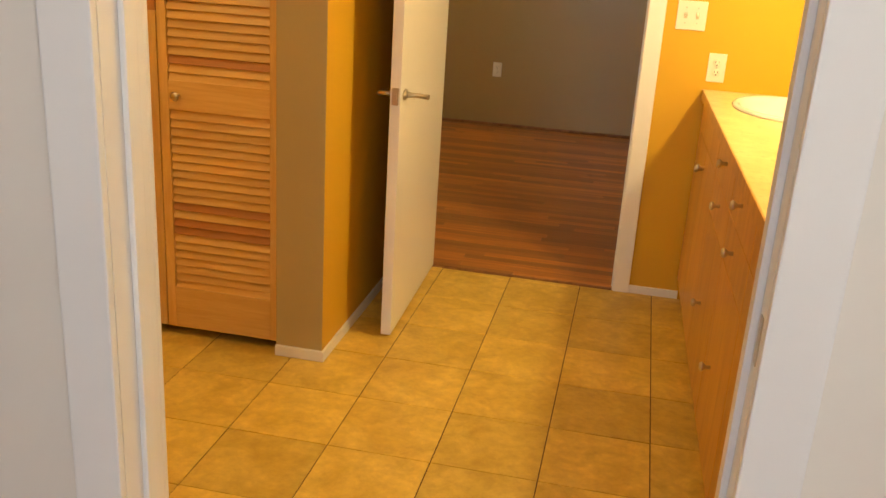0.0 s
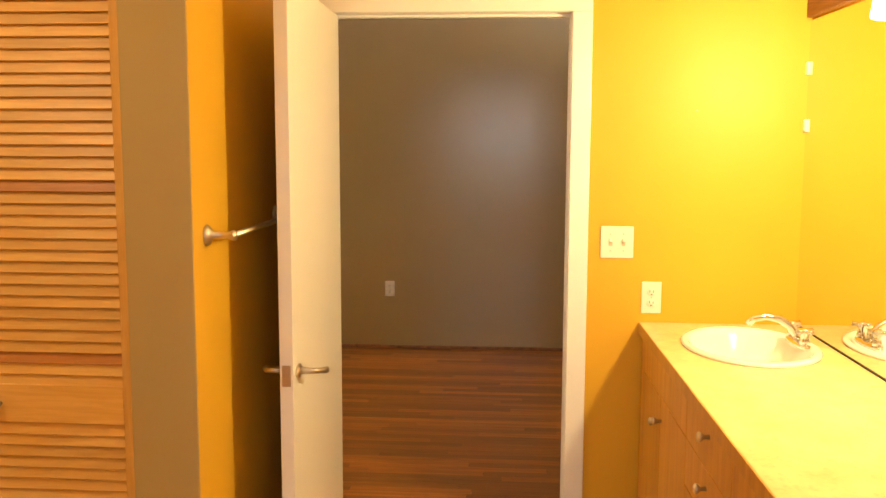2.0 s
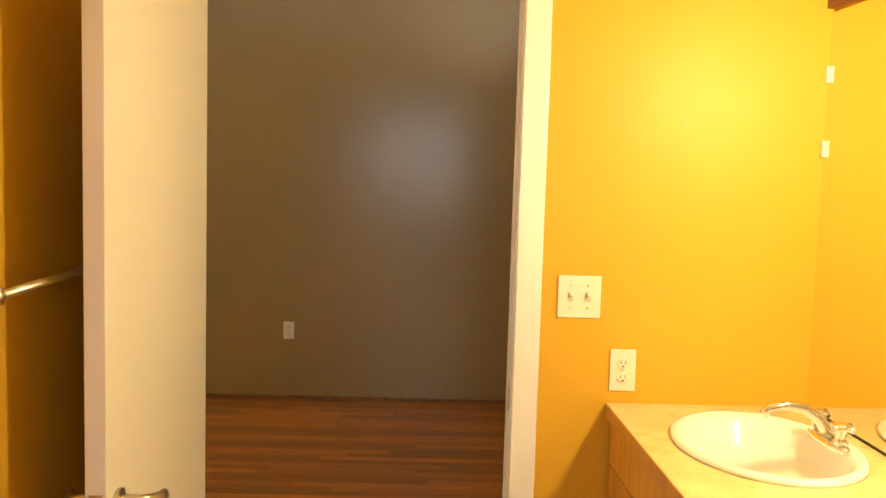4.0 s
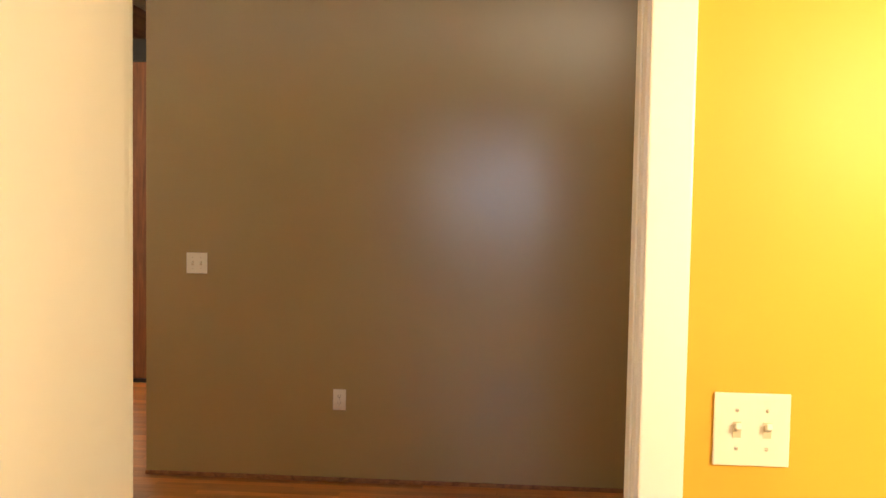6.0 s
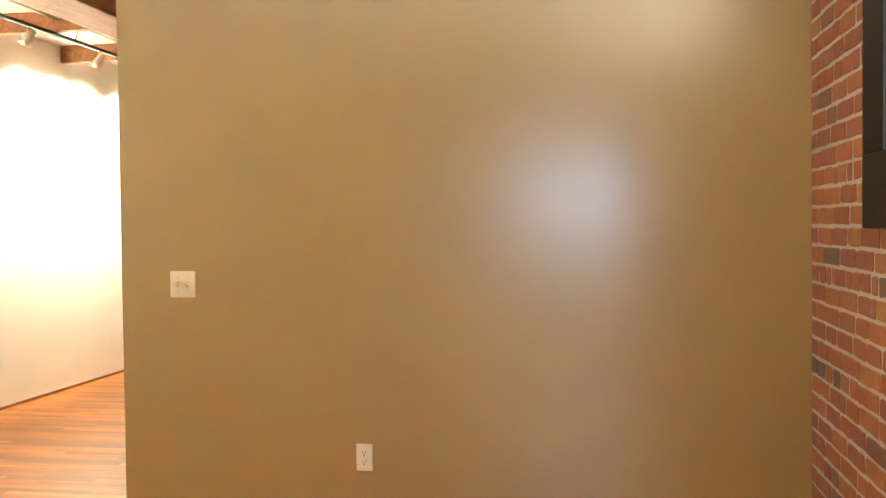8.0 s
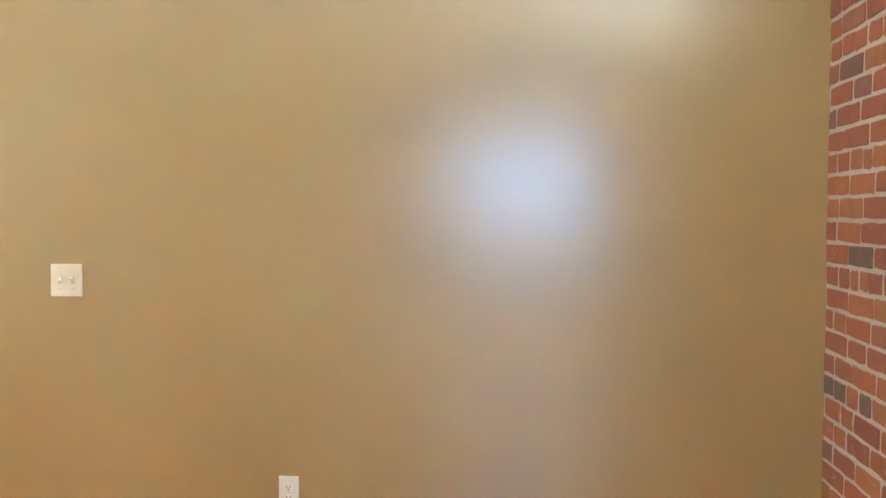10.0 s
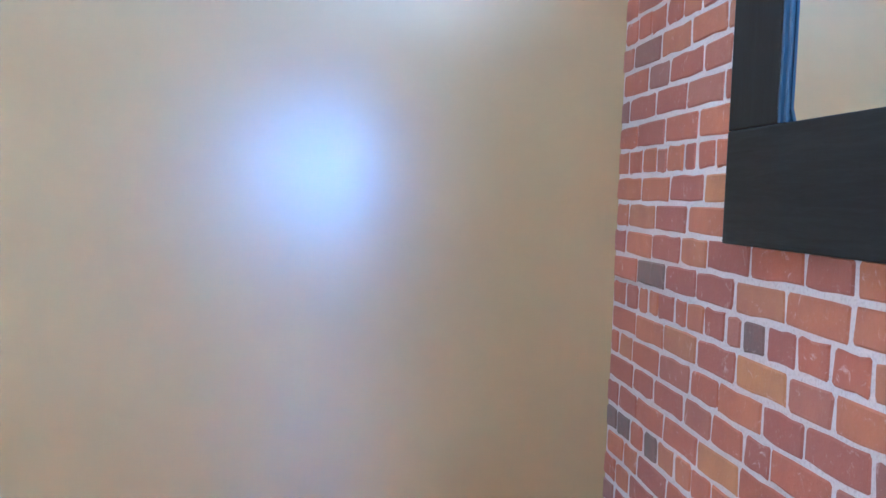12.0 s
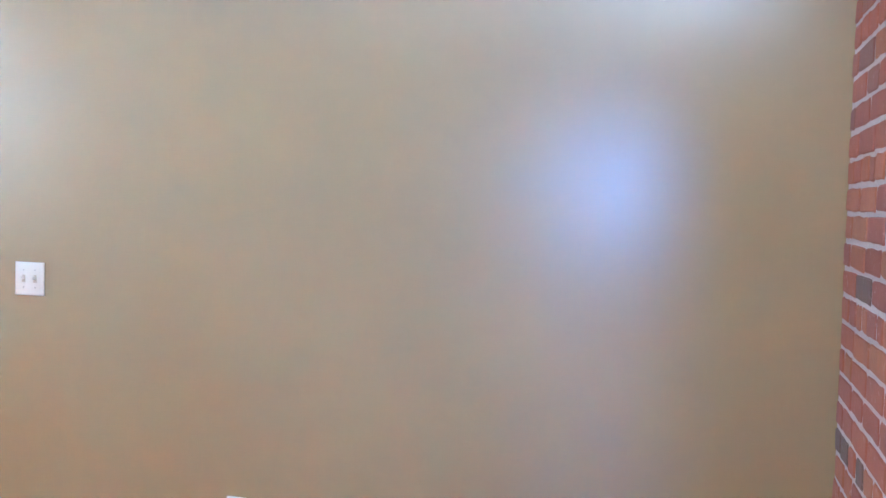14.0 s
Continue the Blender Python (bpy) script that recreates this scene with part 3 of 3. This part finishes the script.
for s in (-1, 1):
    h = part("handle", lathe([(0, 0.012), (0.018, 0.012), (0.014, 0.026), (0.011, 0.040), (0.017, 0.048), (0.017, 0.058), (0.010, 0.064), (0, 0.065)], 18, m=pose(0, s * 0.062, 0)), CHROME, faucet)
    for k in range(4):
        a = math.pi / 2 * k + 0.5
        part("spoke", tube([(0, s * 0.062, 0.053), (0.030 * math.cos(a), s * 0.062 + 0.030 * math.sin(a), 0.055)], [0.0065, 0.0075], 8), CHROME, h)

mirror = thing("vanity_mirror", "large frameless mirror over the vanity, held by clips", "mirror", VM)
part("glass", boxes((0.5495, 0.5555, -2.56, -0.004, 0.926, 1.975)), MIRROR, mirror)
# two dark strips stand in for the shade in the mirror's gaps
part("edge_strip", boxes((0.5465, 0.5555, -2.56, -0.004, 0.9205, 0.9255)), IRON, mirror, "dark strip for the shaded gap under the mirror")
part("edge_strip", boxes((0.5485, 0.5555, -0.0038, -0.0008, 0.926, 1.975)), IRON, mirror, "dark strip for the shaded gap at the mirror's edge")
# the clips' bright glint is put into their white colour
for z in (1.62, 1.815):
    part("clip", boxes((0.540, 0.5492, -0.026, -0.004, z - 0.022, z + 0.022), bevel=0.003), CERAMIC, mirror, "glossy mirror clip, white for its bright glint")

light = thing("vanity_light", "wooden light bar over the mirror with a glowing frosted shade", "wall lamp", VM)
part("back_board", boxes((0.535, 0.5555, -2.2, -0.004, 1.985, 2.13), bevel=0.004), BEAM, light)
part("arm", tube([(0.54, LY, 2.05), (0.50, LY, 2.07), (LX, LY, 2.04), (LX, LY, 1.985)], 0.009), CHROME, light)
part("holder", lathe([(0, 0.0), (0.022, 0.0), (0.030, -0.02), (0.030, -0.035), (0, -0.036)], 20, m=pose(LX, LY, 2.008)), CHROME, light)
part("shade", lathe([(0.028, 1.975), (0.045, 1.965), (0.060, 1.945), (0.070, 1.91), (0.075, 1.868), (0.072, 1.864), (0, 1.864)], 28, m=pose(LX, LY, 0)), SHADE, light, "glowing frosted glass shade")


# unseen globe added to brighten the white casings of the first doorway
globe = thing("added_ceiling_light", "unseen opal globe added as fill light in the entry room", "ceiling lamp", pose(0.55, -4.3, 0))
part("canopy", lathe([(0, 2.519), (0.07, 2.519), (0.07, 2.50), (0.03, 2.47), (0.015, 2.47), (0.015, 2.36), (0, 2.36)], 24), NICKEL, globe)
part("globe", lathe([(0, 2.36), (0.05, 2.355), (0.095, 2.32), (0.12, 2.24), (0.095, 2.16), (0.05, 2.125), (0, 2.12)], 28), GLOBE, globe, "glowing globe of the added fill light")


# dome added out of view to light the closet doors and floor
dome = thing("added_ceiling_light", "unseen flush opal dome added to light the closet doors", "ceiling lamp", pose(-1.75, -2.0, BATH_CEIL))
part("canopy", lathe([(0, -0.001), (0.15, -0.001), (0.155, -0.012), (0.15, -0.022), (0, -0.022)], 28), NICKEL, dome)
part("diffuser", lathe([(0.142, -0.0225), (0.138, -0.04), (0.115, -0.07), (0.075, -0.092), (0.03, -0.101), (0, -0.102)], 28), DOME, dome, "glowing dome of the added closet light")


# ---- switches and outlets ----
def wall_plate(x0, z0, y, gangs, kind, label, m=None):
    """A plate on a wall that faces -y, its lower left corner at x0, z0."""
    w = 0.070 if gangs == 1 else 0.116
    h = 0.114
    name = "outlet" if kind == "outlet" else "light_switch"
    p = thing(name, label, "outlet" if kind == "outlet" else "light switch", pose(x0 + w / 2, y, z0 + h / 2))
    part("plate", boxes((-w / 2, w / 2, -0.006, 0, -h / 2, h / 2), bevel=0.0028), PLATE, p)
    for g in range(gangs):
        gx = (g - (gangs - 1) / 2) * 0.046
        if kind == "outlet":
            for s in (-1, 1):
                r = part("socket", lathe([(0, 0), (0.0165, 0), (0.0165, 0.0035), (0.0155, 0.004), (0, 0.004)], 20, 1.0, 0.86, pose(gx, -0.0055, s * 0.0195, 90, 0, 0)), PLATE, p)
                part("slot", boxes((gx - 0.0072, gx - 0.0052, -0.0105, -0.0094, s * 0.0195 - 0.001, s * 0.0195 + 0.0075), (gx + 0.0052, gx + 0.0072, -0.0105, -0.0094, s * 0.0195 - 0.001, s * 0.0195 + 0.0075),
                                   (gx - 0.0025, gx + 0.0025, -0.0105, -0.0094, s * 0.0195 - 0.010, s * 0.0195 - 0.0055)), SLOT, r)
            part("screw", lathe([(0, 0), (0.0032, 0), (0.0025, 0.0014), (0, 0.0016)], 10, m=pose(gx, -0.0058, 0, 90, 0, 0)), NICKEL, p)
        else:
            # darker ivory: the shadow in the gap round the toggle, painted in
            part("toggle_frame", boxes((gx - 0.0062, gx + 0.0062, -0.0072, -0.0058, -0.0125, 0.0125)), SHADOW_GAP, p)
            t = part("toggle", boxes((-0.0042, 0.0042, -0.016, 0.0, -0.005, 0.005), bevel=0.0015), PLATE, p)
            t.matrix_basis = pose(gx, -0.006, 0.002, -26, 0, 0)
            for s in (-1, 1):
                part("screw", lathe([(0, 0), (0.0032, 0), (0.0025, 0.0014), (0, 0.0016)], 10, m=pose(gx, -0.0058, s * 0.030, 90, 0, 0)), NICKEL, p)
    return p


wall_plate(0.133, 1.151, -0.0005, 2, "toggle", "ivory double toggle switch on the yellow wall")
wall_plate(0.282, 0.954, -0.0005, 1, "outlet", "ivory outlet above the vanity worktop")
wall_plate(-1.951, 1.124, D - 0.0005, 2, "toggle", "ivory double toggle switch on the taupe wall")
wall_plate(-1.131, 0.395, D - 0.0005, 1, "outlet", "ivory outlet low on the taupe wall")
nail = tagged(part("nail", lathe([(0, 0), (0.0015, 0), (0.0015, 0.004), (0.002, 0.004), (0.002, 0.0055), (0, 0.0055)], 8, m=pose(0.455, 0.002, 1.673, 90, 0, 0)), NICKEL), "small metal nail in the yellow wall", "nail")


# ---- framed mirror on the brick wall ----
FY0, FY1, FZ0, FZ1, FW, FB = 1.45, 2.635, 1.400, 2.56, 0.20, 0.216
fm = thing("framed_mirror", "large mirror in a wide black wooden frame", "mirror")
part("frame_rail", boxes((0.652, BX - 0.004, FY0, FY1, FZ0, FZ0 + FB), bevel=0.004), BLACKWOOD_ACROSS, fm)
part("frame_rail", boxes((0.652, BX - 0.004, FY0, FY1, FZ1 - FW, FZ1), bevel=0.004), BLACKWOOD_ACROSS, fm)
for a, b in ((FY0, FY0 + FW), (FY1 - FW, FY1)):
    part("frame_stile", boxes((0.653, BX - 0.004, a, b, FZ0 + FB + 0.0005, FZ1 - FW - 0.0005), bevel=0.004), BLACKWOOD, fm)


def bevelled(y0, y1, z0, z1, x, w, depth):
    bm = bmesh.new()
    o = [bm.verts.new((x + depth, y, z)) for y, z in ((y0, z0), (y1, z0), (y1, z1), (y0, z1))]
    i = [bm.verts.new((x, y, z)) for y, z in ((y0 + w, z0 + w), (y1 - w, z0 + w), (y1 - w, z1 - w), (y0 + w, z1 - w))]
    k = [bm.verts.new((x + depth + 0.003, y, z)) for y, z in ((y0, z0), (y1, z0), (y1, z1), (y0, z1))]
    bm.faces.new(i)
    for a in range(4):
        b = (a + 1) % 4
        bm.faces.new((o[a], o[b], i[b], i[a]))
        bm.faces.new((k[a], k[b], o[b], o[a]))
    bm.faces.new(k[::-1])
    bmesh.ops.recalc_face_normals(bm, faces=bm.faces)
    return bm


part("mirror_glass", bevelled(FY0 + FW - 0.004, FY1 - FW + 0.004, FZ0 + FB - 0.004, FZ1 - FW + 0.004, 0.664, 0.028, 0.004), MIRROR, fm, "bevelled mirror glass")


edge = FY1 - FW
# blue strips added for the cool reflection in the bevel
part("reflection_strip", boxes((0.6535, 0.663, edge - 0.010, edge - 0.0005, FZ0 + FB + 0.001, FZ1 - FW - 0.001), (0.657, 0.663, edge - 0.024, edge - 0.015, FZ0 + FB + 0.001, FZ1 - FW - 0.001), bevel=0.0015), BLUE_REFLECTION, fm, "blue strips painted as the bevel's cool reflection")


# ---- gallery: timber frame and track lights ----
structure("beam", boxes((-3.56, -3.20, 0.13, 11.9, 2.80, CEIL - 0.002), bevel=0.008), BEAM, "heavy dark old timber beam", "beam")
for y in (1.2, 2.4, 3.6, 4.8, 6.0, 7.2, 8.4, 9.6, 10.8):
    structure("joist", boxes((-4.79, -3.565, y, y + 0.07, 2.90, CEIL - 0.002), bevel=0.004), BEAM, "old timber joist under the board ceiling", "joist")
post = thing("timber_post", "square old fir post with an iron bracket under the beam", "post")
part("shaft", boxes((-3.30, -3.05, 5.84, 6.09, 0.03, 2.62), bevel=0.012), POST, post)
part("base", boxes((-3.315, -3.035, 5.825, 6.105, 0.0, 0.03), bevel=0.004), IRON, post)
part("bracket", boxes((-3.40, -3.04, 5.80, 6.13, 2.62, 2.799), bevel=0.004), IRON, post, "dark iron bracket")

track = thing("track_rail", "black ceiling track and conduit for the gallery lights", "light track")
part("rail", boxes((TRACK_X - 0.018, TRACK_X + 0.018, 0.4, 9.4, TRACK_Z - 0.012, TRACK_Z + 0.012), bevel=0.003), IRON, track)
part("conduit", tube([(TRACK_X + 0.05, 0.4, 2.985), (TRACK_X + 0.05, 9.4, 2.985)], 0.012), NICKEL, track)
for y in (0.6, 2.1, 3.9, 5.1, 6.3, 7.5, 8.4):
    part("hanger", tube([(TRACK_X, y, TRACK_Z + 0.01), (TRACK_X + 0.03, y, 2.97), (TRACK_X + 0.03, y, CEIL - 0.003)], 0.006, 8), IRON, track)


def track_head(y):
    h = thing("track_spotlight", "small silver track spotlight aimed at the white wall", "spotlight", None, "gallery track lights")
    part("stem", tube([(TRACK_X, y, TRACK_Z - 0.012), (TRACK_X, y, TRACK_Z - 0.075)], 0.007, 8), NICKEL, h)
    aim = look((TRACK_X, y, TRACK_Z - 0.09), (-4.8, y + 0.05, 1.9))
    part("can", lathe([(0, 0.075), (0.020, 0.072), (0.026, 0.055), (0.040, -0.02), (0.047, -0.055), (0.044, -0.055), (0.034, -0.01), (0, 0.0)], 18, m=aim), NICKEL, h, "flared silver can")
    part("bulb", lathe([(0, -0.012), (0.033, -0.014), (0.036, -0.03), (0, -0.04)], 16, m=aim), BULB, h, "glowing halogen bulb")


for y in TRACK_Y:
    track_head(y)


# track and heads added, out of view, to carry the fill lamps
fill_track = thing("fill_track", "unseen black ceiling track added for the dark room's fill lights", "light track")
part("rail", boxes((-3.19, 0.6, ROOM_Y - 0.018, ROOM_Y + 0.018, 2.955, 2.979), bevel=0.003), IRON, fill_track)
for x in (-3.0, -1.4, 0.1):
    part("hanger", tube([(x, ROOM_Y, 2.975), (x, ROOM_Y, CEIL - 0.002)], 0.006, 8), IRON, fill_track)
for x in ROOM_X:
    h = thing("track_spotlight", "unseen small silver spotlight added as fill under the room's ceiling", "spotlight", None, "room track lights")
    part("stem", tube([(x, ROOM_Y, 2.956), (x, ROOM_Y, 2.89)], 0.007, 8), NICKEL, h)
    aim = look((x, ROOM_Y, 2.86), (x, ROOM_Y + 1.6, 0.9))
    part("can", lathe([(0, 0.055), (0.020, 0.052), (0.026, 0.045), (0.040, -0.02), (0.047, -0.040), (0.044, -0.040), (0.034, -0.01), (0, 0.0)], 18, m=aim), NICKEL, h, "flared silver can")
    part("bulb", lathe([(0, -0.012), (0.033, -0.014), (0.036, -0.03), (0, -0.04)], 16, m=aim), BULB, h, "glowing halogen bulb")


# ---- floors laid piece by piece ----
rng = random.Random(7)
fb = structure("floor_bath", boxes((-2.74, 1.10, EY1 - 0.2, -0.003, -0.12, -0.0035)), GROUT, "ochre stone tile floor with narrow dark joints", "floor")
PITCH, JOINT = 0.3155, 0.0035
xs = [-0.4405 + PITCH * k for k in range(-7, 5)]
ys = [-0.047 - PITCH * k for k in range(-1, 10)]


def tile_mesh(w, d):
    return mesh_of("tile", boxes((-w / 2, w / 2, -d / 2, d / 2, -0.006, 0.0), bevel=0.0012), TILE)


full = tile_mesh(PITCH - JOINT, PITCH - JOINT)
for a, b in zip(xs, xs[1:]):
    for hi, lo in zip(ys, ys[1:]):
        x0, x1, y0, y1 = max(a, -2.61), min(b, 0.84), max(lo, EY1 - 0.19), min(hi, -0.006)
        if x1 - x0 < 0.02 or y1 - y0 < 0.02:
            continue
        same = abs(x1 - x0 - PITCH) < 1e-4 and abs(y1 - y0 - PITCH) < 1e-4
        piece("tile", full if same else tile_mesh(x1 - x0 - JOINT, y1 - y0 - JOINT), fb, pose((x0 + x1) / 2, (y0 + y1) / 2, rng.uniform(-0.0006, 0.0004), rng.uniform(-0.12, 0.12), rng.uniform(-0.12, 0.12), 0))

fr = structure("floor_room", boxes((-4.95, 0.9, 0.0, 12.1, -0.12, -0.006)), SUBFLOOR_AND_SHADE, "reddish-brown strip wood floor, glossy and varied in tone", "floor")
BOARD, GAP = 0.0572, 0.0008
near_lengths = (0.55, 0.75, 0.95, 1.2, 1.5)
board_mesh = {n: mesh_of("board", boxes((-n / 2 + GAP, n / 2 - GAP, -BOARD / 2 + GAP / 2, BOARD / 2 - GAP / 2, -0.006, 0.0)), OAK) for n in near_lengths}
far_bm = bmesh.new()
y = 0.004
while y < 12.0:
    x = -4.80 + rng.uniform(-0.6, 0)
    end = BX
    while x < end:
        n = rng.choice([k for k in near_lengths if x + k < BX + 0.2] or near_lengths[:1])
        if x + n > BX + 0.2:
            break
        if y < 3.40 and x > -1.75:
            piece("board", board_mesh[n], fr, pose(x + n / 2, y + BOARD / 2, rng.uniform(-0.0004, 0.0002)))
        else:
            dz = rng.uniform(-0.0004, 0.0002)
            box(far_bm, max(x, -4.94) + GAP, x + n - GAP, y + GAP / 2, y + BOARD - GAP / 2, -0.006, dz)
        x += n
    y += BOARD
tagged(part("boards_far", far_bm, OAK_FAR, fr), kind="stuff")


# ---- brick wall ----
bw = structure("wall_brick", boxes((BX + 0.0025, BX + 0.2, 0.12, D + 0.05, 0, CEIL)), MORTAR, "old red brick wall with pale mortar joints", "wall")
COURSE, JOINTZ = 0.0710, 1.404


def brick_mesh(length, seed):
    """A worn brick: an uneven outline, rounded at the front, 0.05 deep behind its face."""
    r = random.Random(seed)
    bm = bmesh.new()
    h, half = (COURSE - 0.0120) / 2, length / 2
    cut = min(0.0055, half * 0.3) * r.uniform(0.6, 1.5)
    outline = [(-half + cut, -h), (-half * 0.3, -h), (half * 0.35, -h), (half - cut * 0.8, -h), (half, -h + cut * 0.7), (half, h - cut * 0.7),
               (half - cut, h), (half * 0.2, h), (-half * 0.4, h), (-half + cut * 0.8, h), (-half, h - cut * 0.8), (-half, -h + cut * 0.7)]
    outline = [(y + r.uniform(-0.0032, 0.0032), z + r.uniform(-0.0026, 0.0026)) for y, z in outline]
    front = [bm.verts.new((r.uniform(-0.0008, 0.0008), y - math.copysign(0.0035, y), z - math.copysign(0.0035, z))) for y, z in outline]
    rim = [bm.verts.new((0.0030, y, z)) for y, z in outline]
    back = [bm.verts.new((0.05, y, z)) for y, z in outline]
    bm.faces.new(front)
    n = len(outline)
    for k in range(n):
        m = (k + 1) % n
        bm.faces.new((front[k], rim[k], rim[m], front[m]))
        bm.faces.new((rim[k], back[k], back[m], rim[m]))
    bmesh.ops.recalc_face_normals(bm, faces=bm.faces)
    return bm


shapes = {(n, k): mesh_of("brick", brick_mesh(n, k + int(n * 1000)), CLAY) for n in (0.196, 0.186, 0.098, 0.090, 0.14, 0.06) for k in range(6)}
# burnt and pale bricks that stand out in the wall: y, z and clay
ODD_BRICKS = ((2.511, 1.231, CLAY_GREY), (3.10, 1.309, CLAY_GREY), (3.40, 0.90, CLAY_GREY), (3.30, 0.90, CLAY_GREY), (3.06, 0.89, CLAY_GREY),
              (2.816, 1.501, CLAY_OCHRE), (2.602, 0.969, CLAY_OCHRE), (2.62, 1.17, CLAY_OCHRE))
far_brick = bmesh.new()
far_rng = random.Random(11)
for i in range(-22, 20):
    z0 = JOINTZ - (i + 1) * COURSE
    if z0 < 0.0 or z0 + COURSE > CEIL - 0.01:
        continue
    header = i % 5 == 2
    y = D - 0.004 - far_rng.uniform(0.0, 0.03) + 0.02
    first = True
    while y > 0.34:
        n = far_rng.choice((0.098, 0.098, 0.090, 0.090, 0.06) if header else (0.196, 0.196, 0.186, 0.196, 0.186, 0.098, 0.14))
        if first and not header:
            n = far_rng.choice((0.06, 0.098, 0.14, 0.196))
        first = False
        yc, zc = y - n / 2, z0 + COURSE / 2 + far_rng.uniform(-0.002, 0.002)
        m = pose(BX - far_rng.uniform(0.0, 0.0018), yc, zc, far_rng.uniform(-0.5, 0.5), far_rng.uniform(-0.4, 0.4), 0)
        k = far_rng.randrange(6)
        hidden = FY0 + 0.1 < yc < FY1 - 0.12 and FZ0 + 0.1 < zc < FZ1 - 0.1
        if yc > 1.75 and 0.45 < zc < 2.15 and not hidden:
            ob = piece("brick", shapes[(n, k)], bw, m)
            for sy, sz, clay in ODD_BRICKS:
                if abs(sy - yc) < n / 2 + 0.006 and abs(sz - zc) < COURSE / 2:
                    ob.material_slots[0].link = "OBJECT"
                    ob.material_slots[0].material = clay
        else:
            tmp = brick_mesh(n, far_rng.randrange(9999))
            tmp.transform(m)
            hold = bpy.data.meshes.new("hold")
            tmp.to_mesh(hold)
            tmp.free()
            far_brick.from_mesh(hold)
            bpy.data.meshes.remove(hold)
        y -= n + far_rng.uniform(0.010, 0.017)
tagged(part("bricks_far", far_brick, CLAY_FAR, bw), kind="stuff")
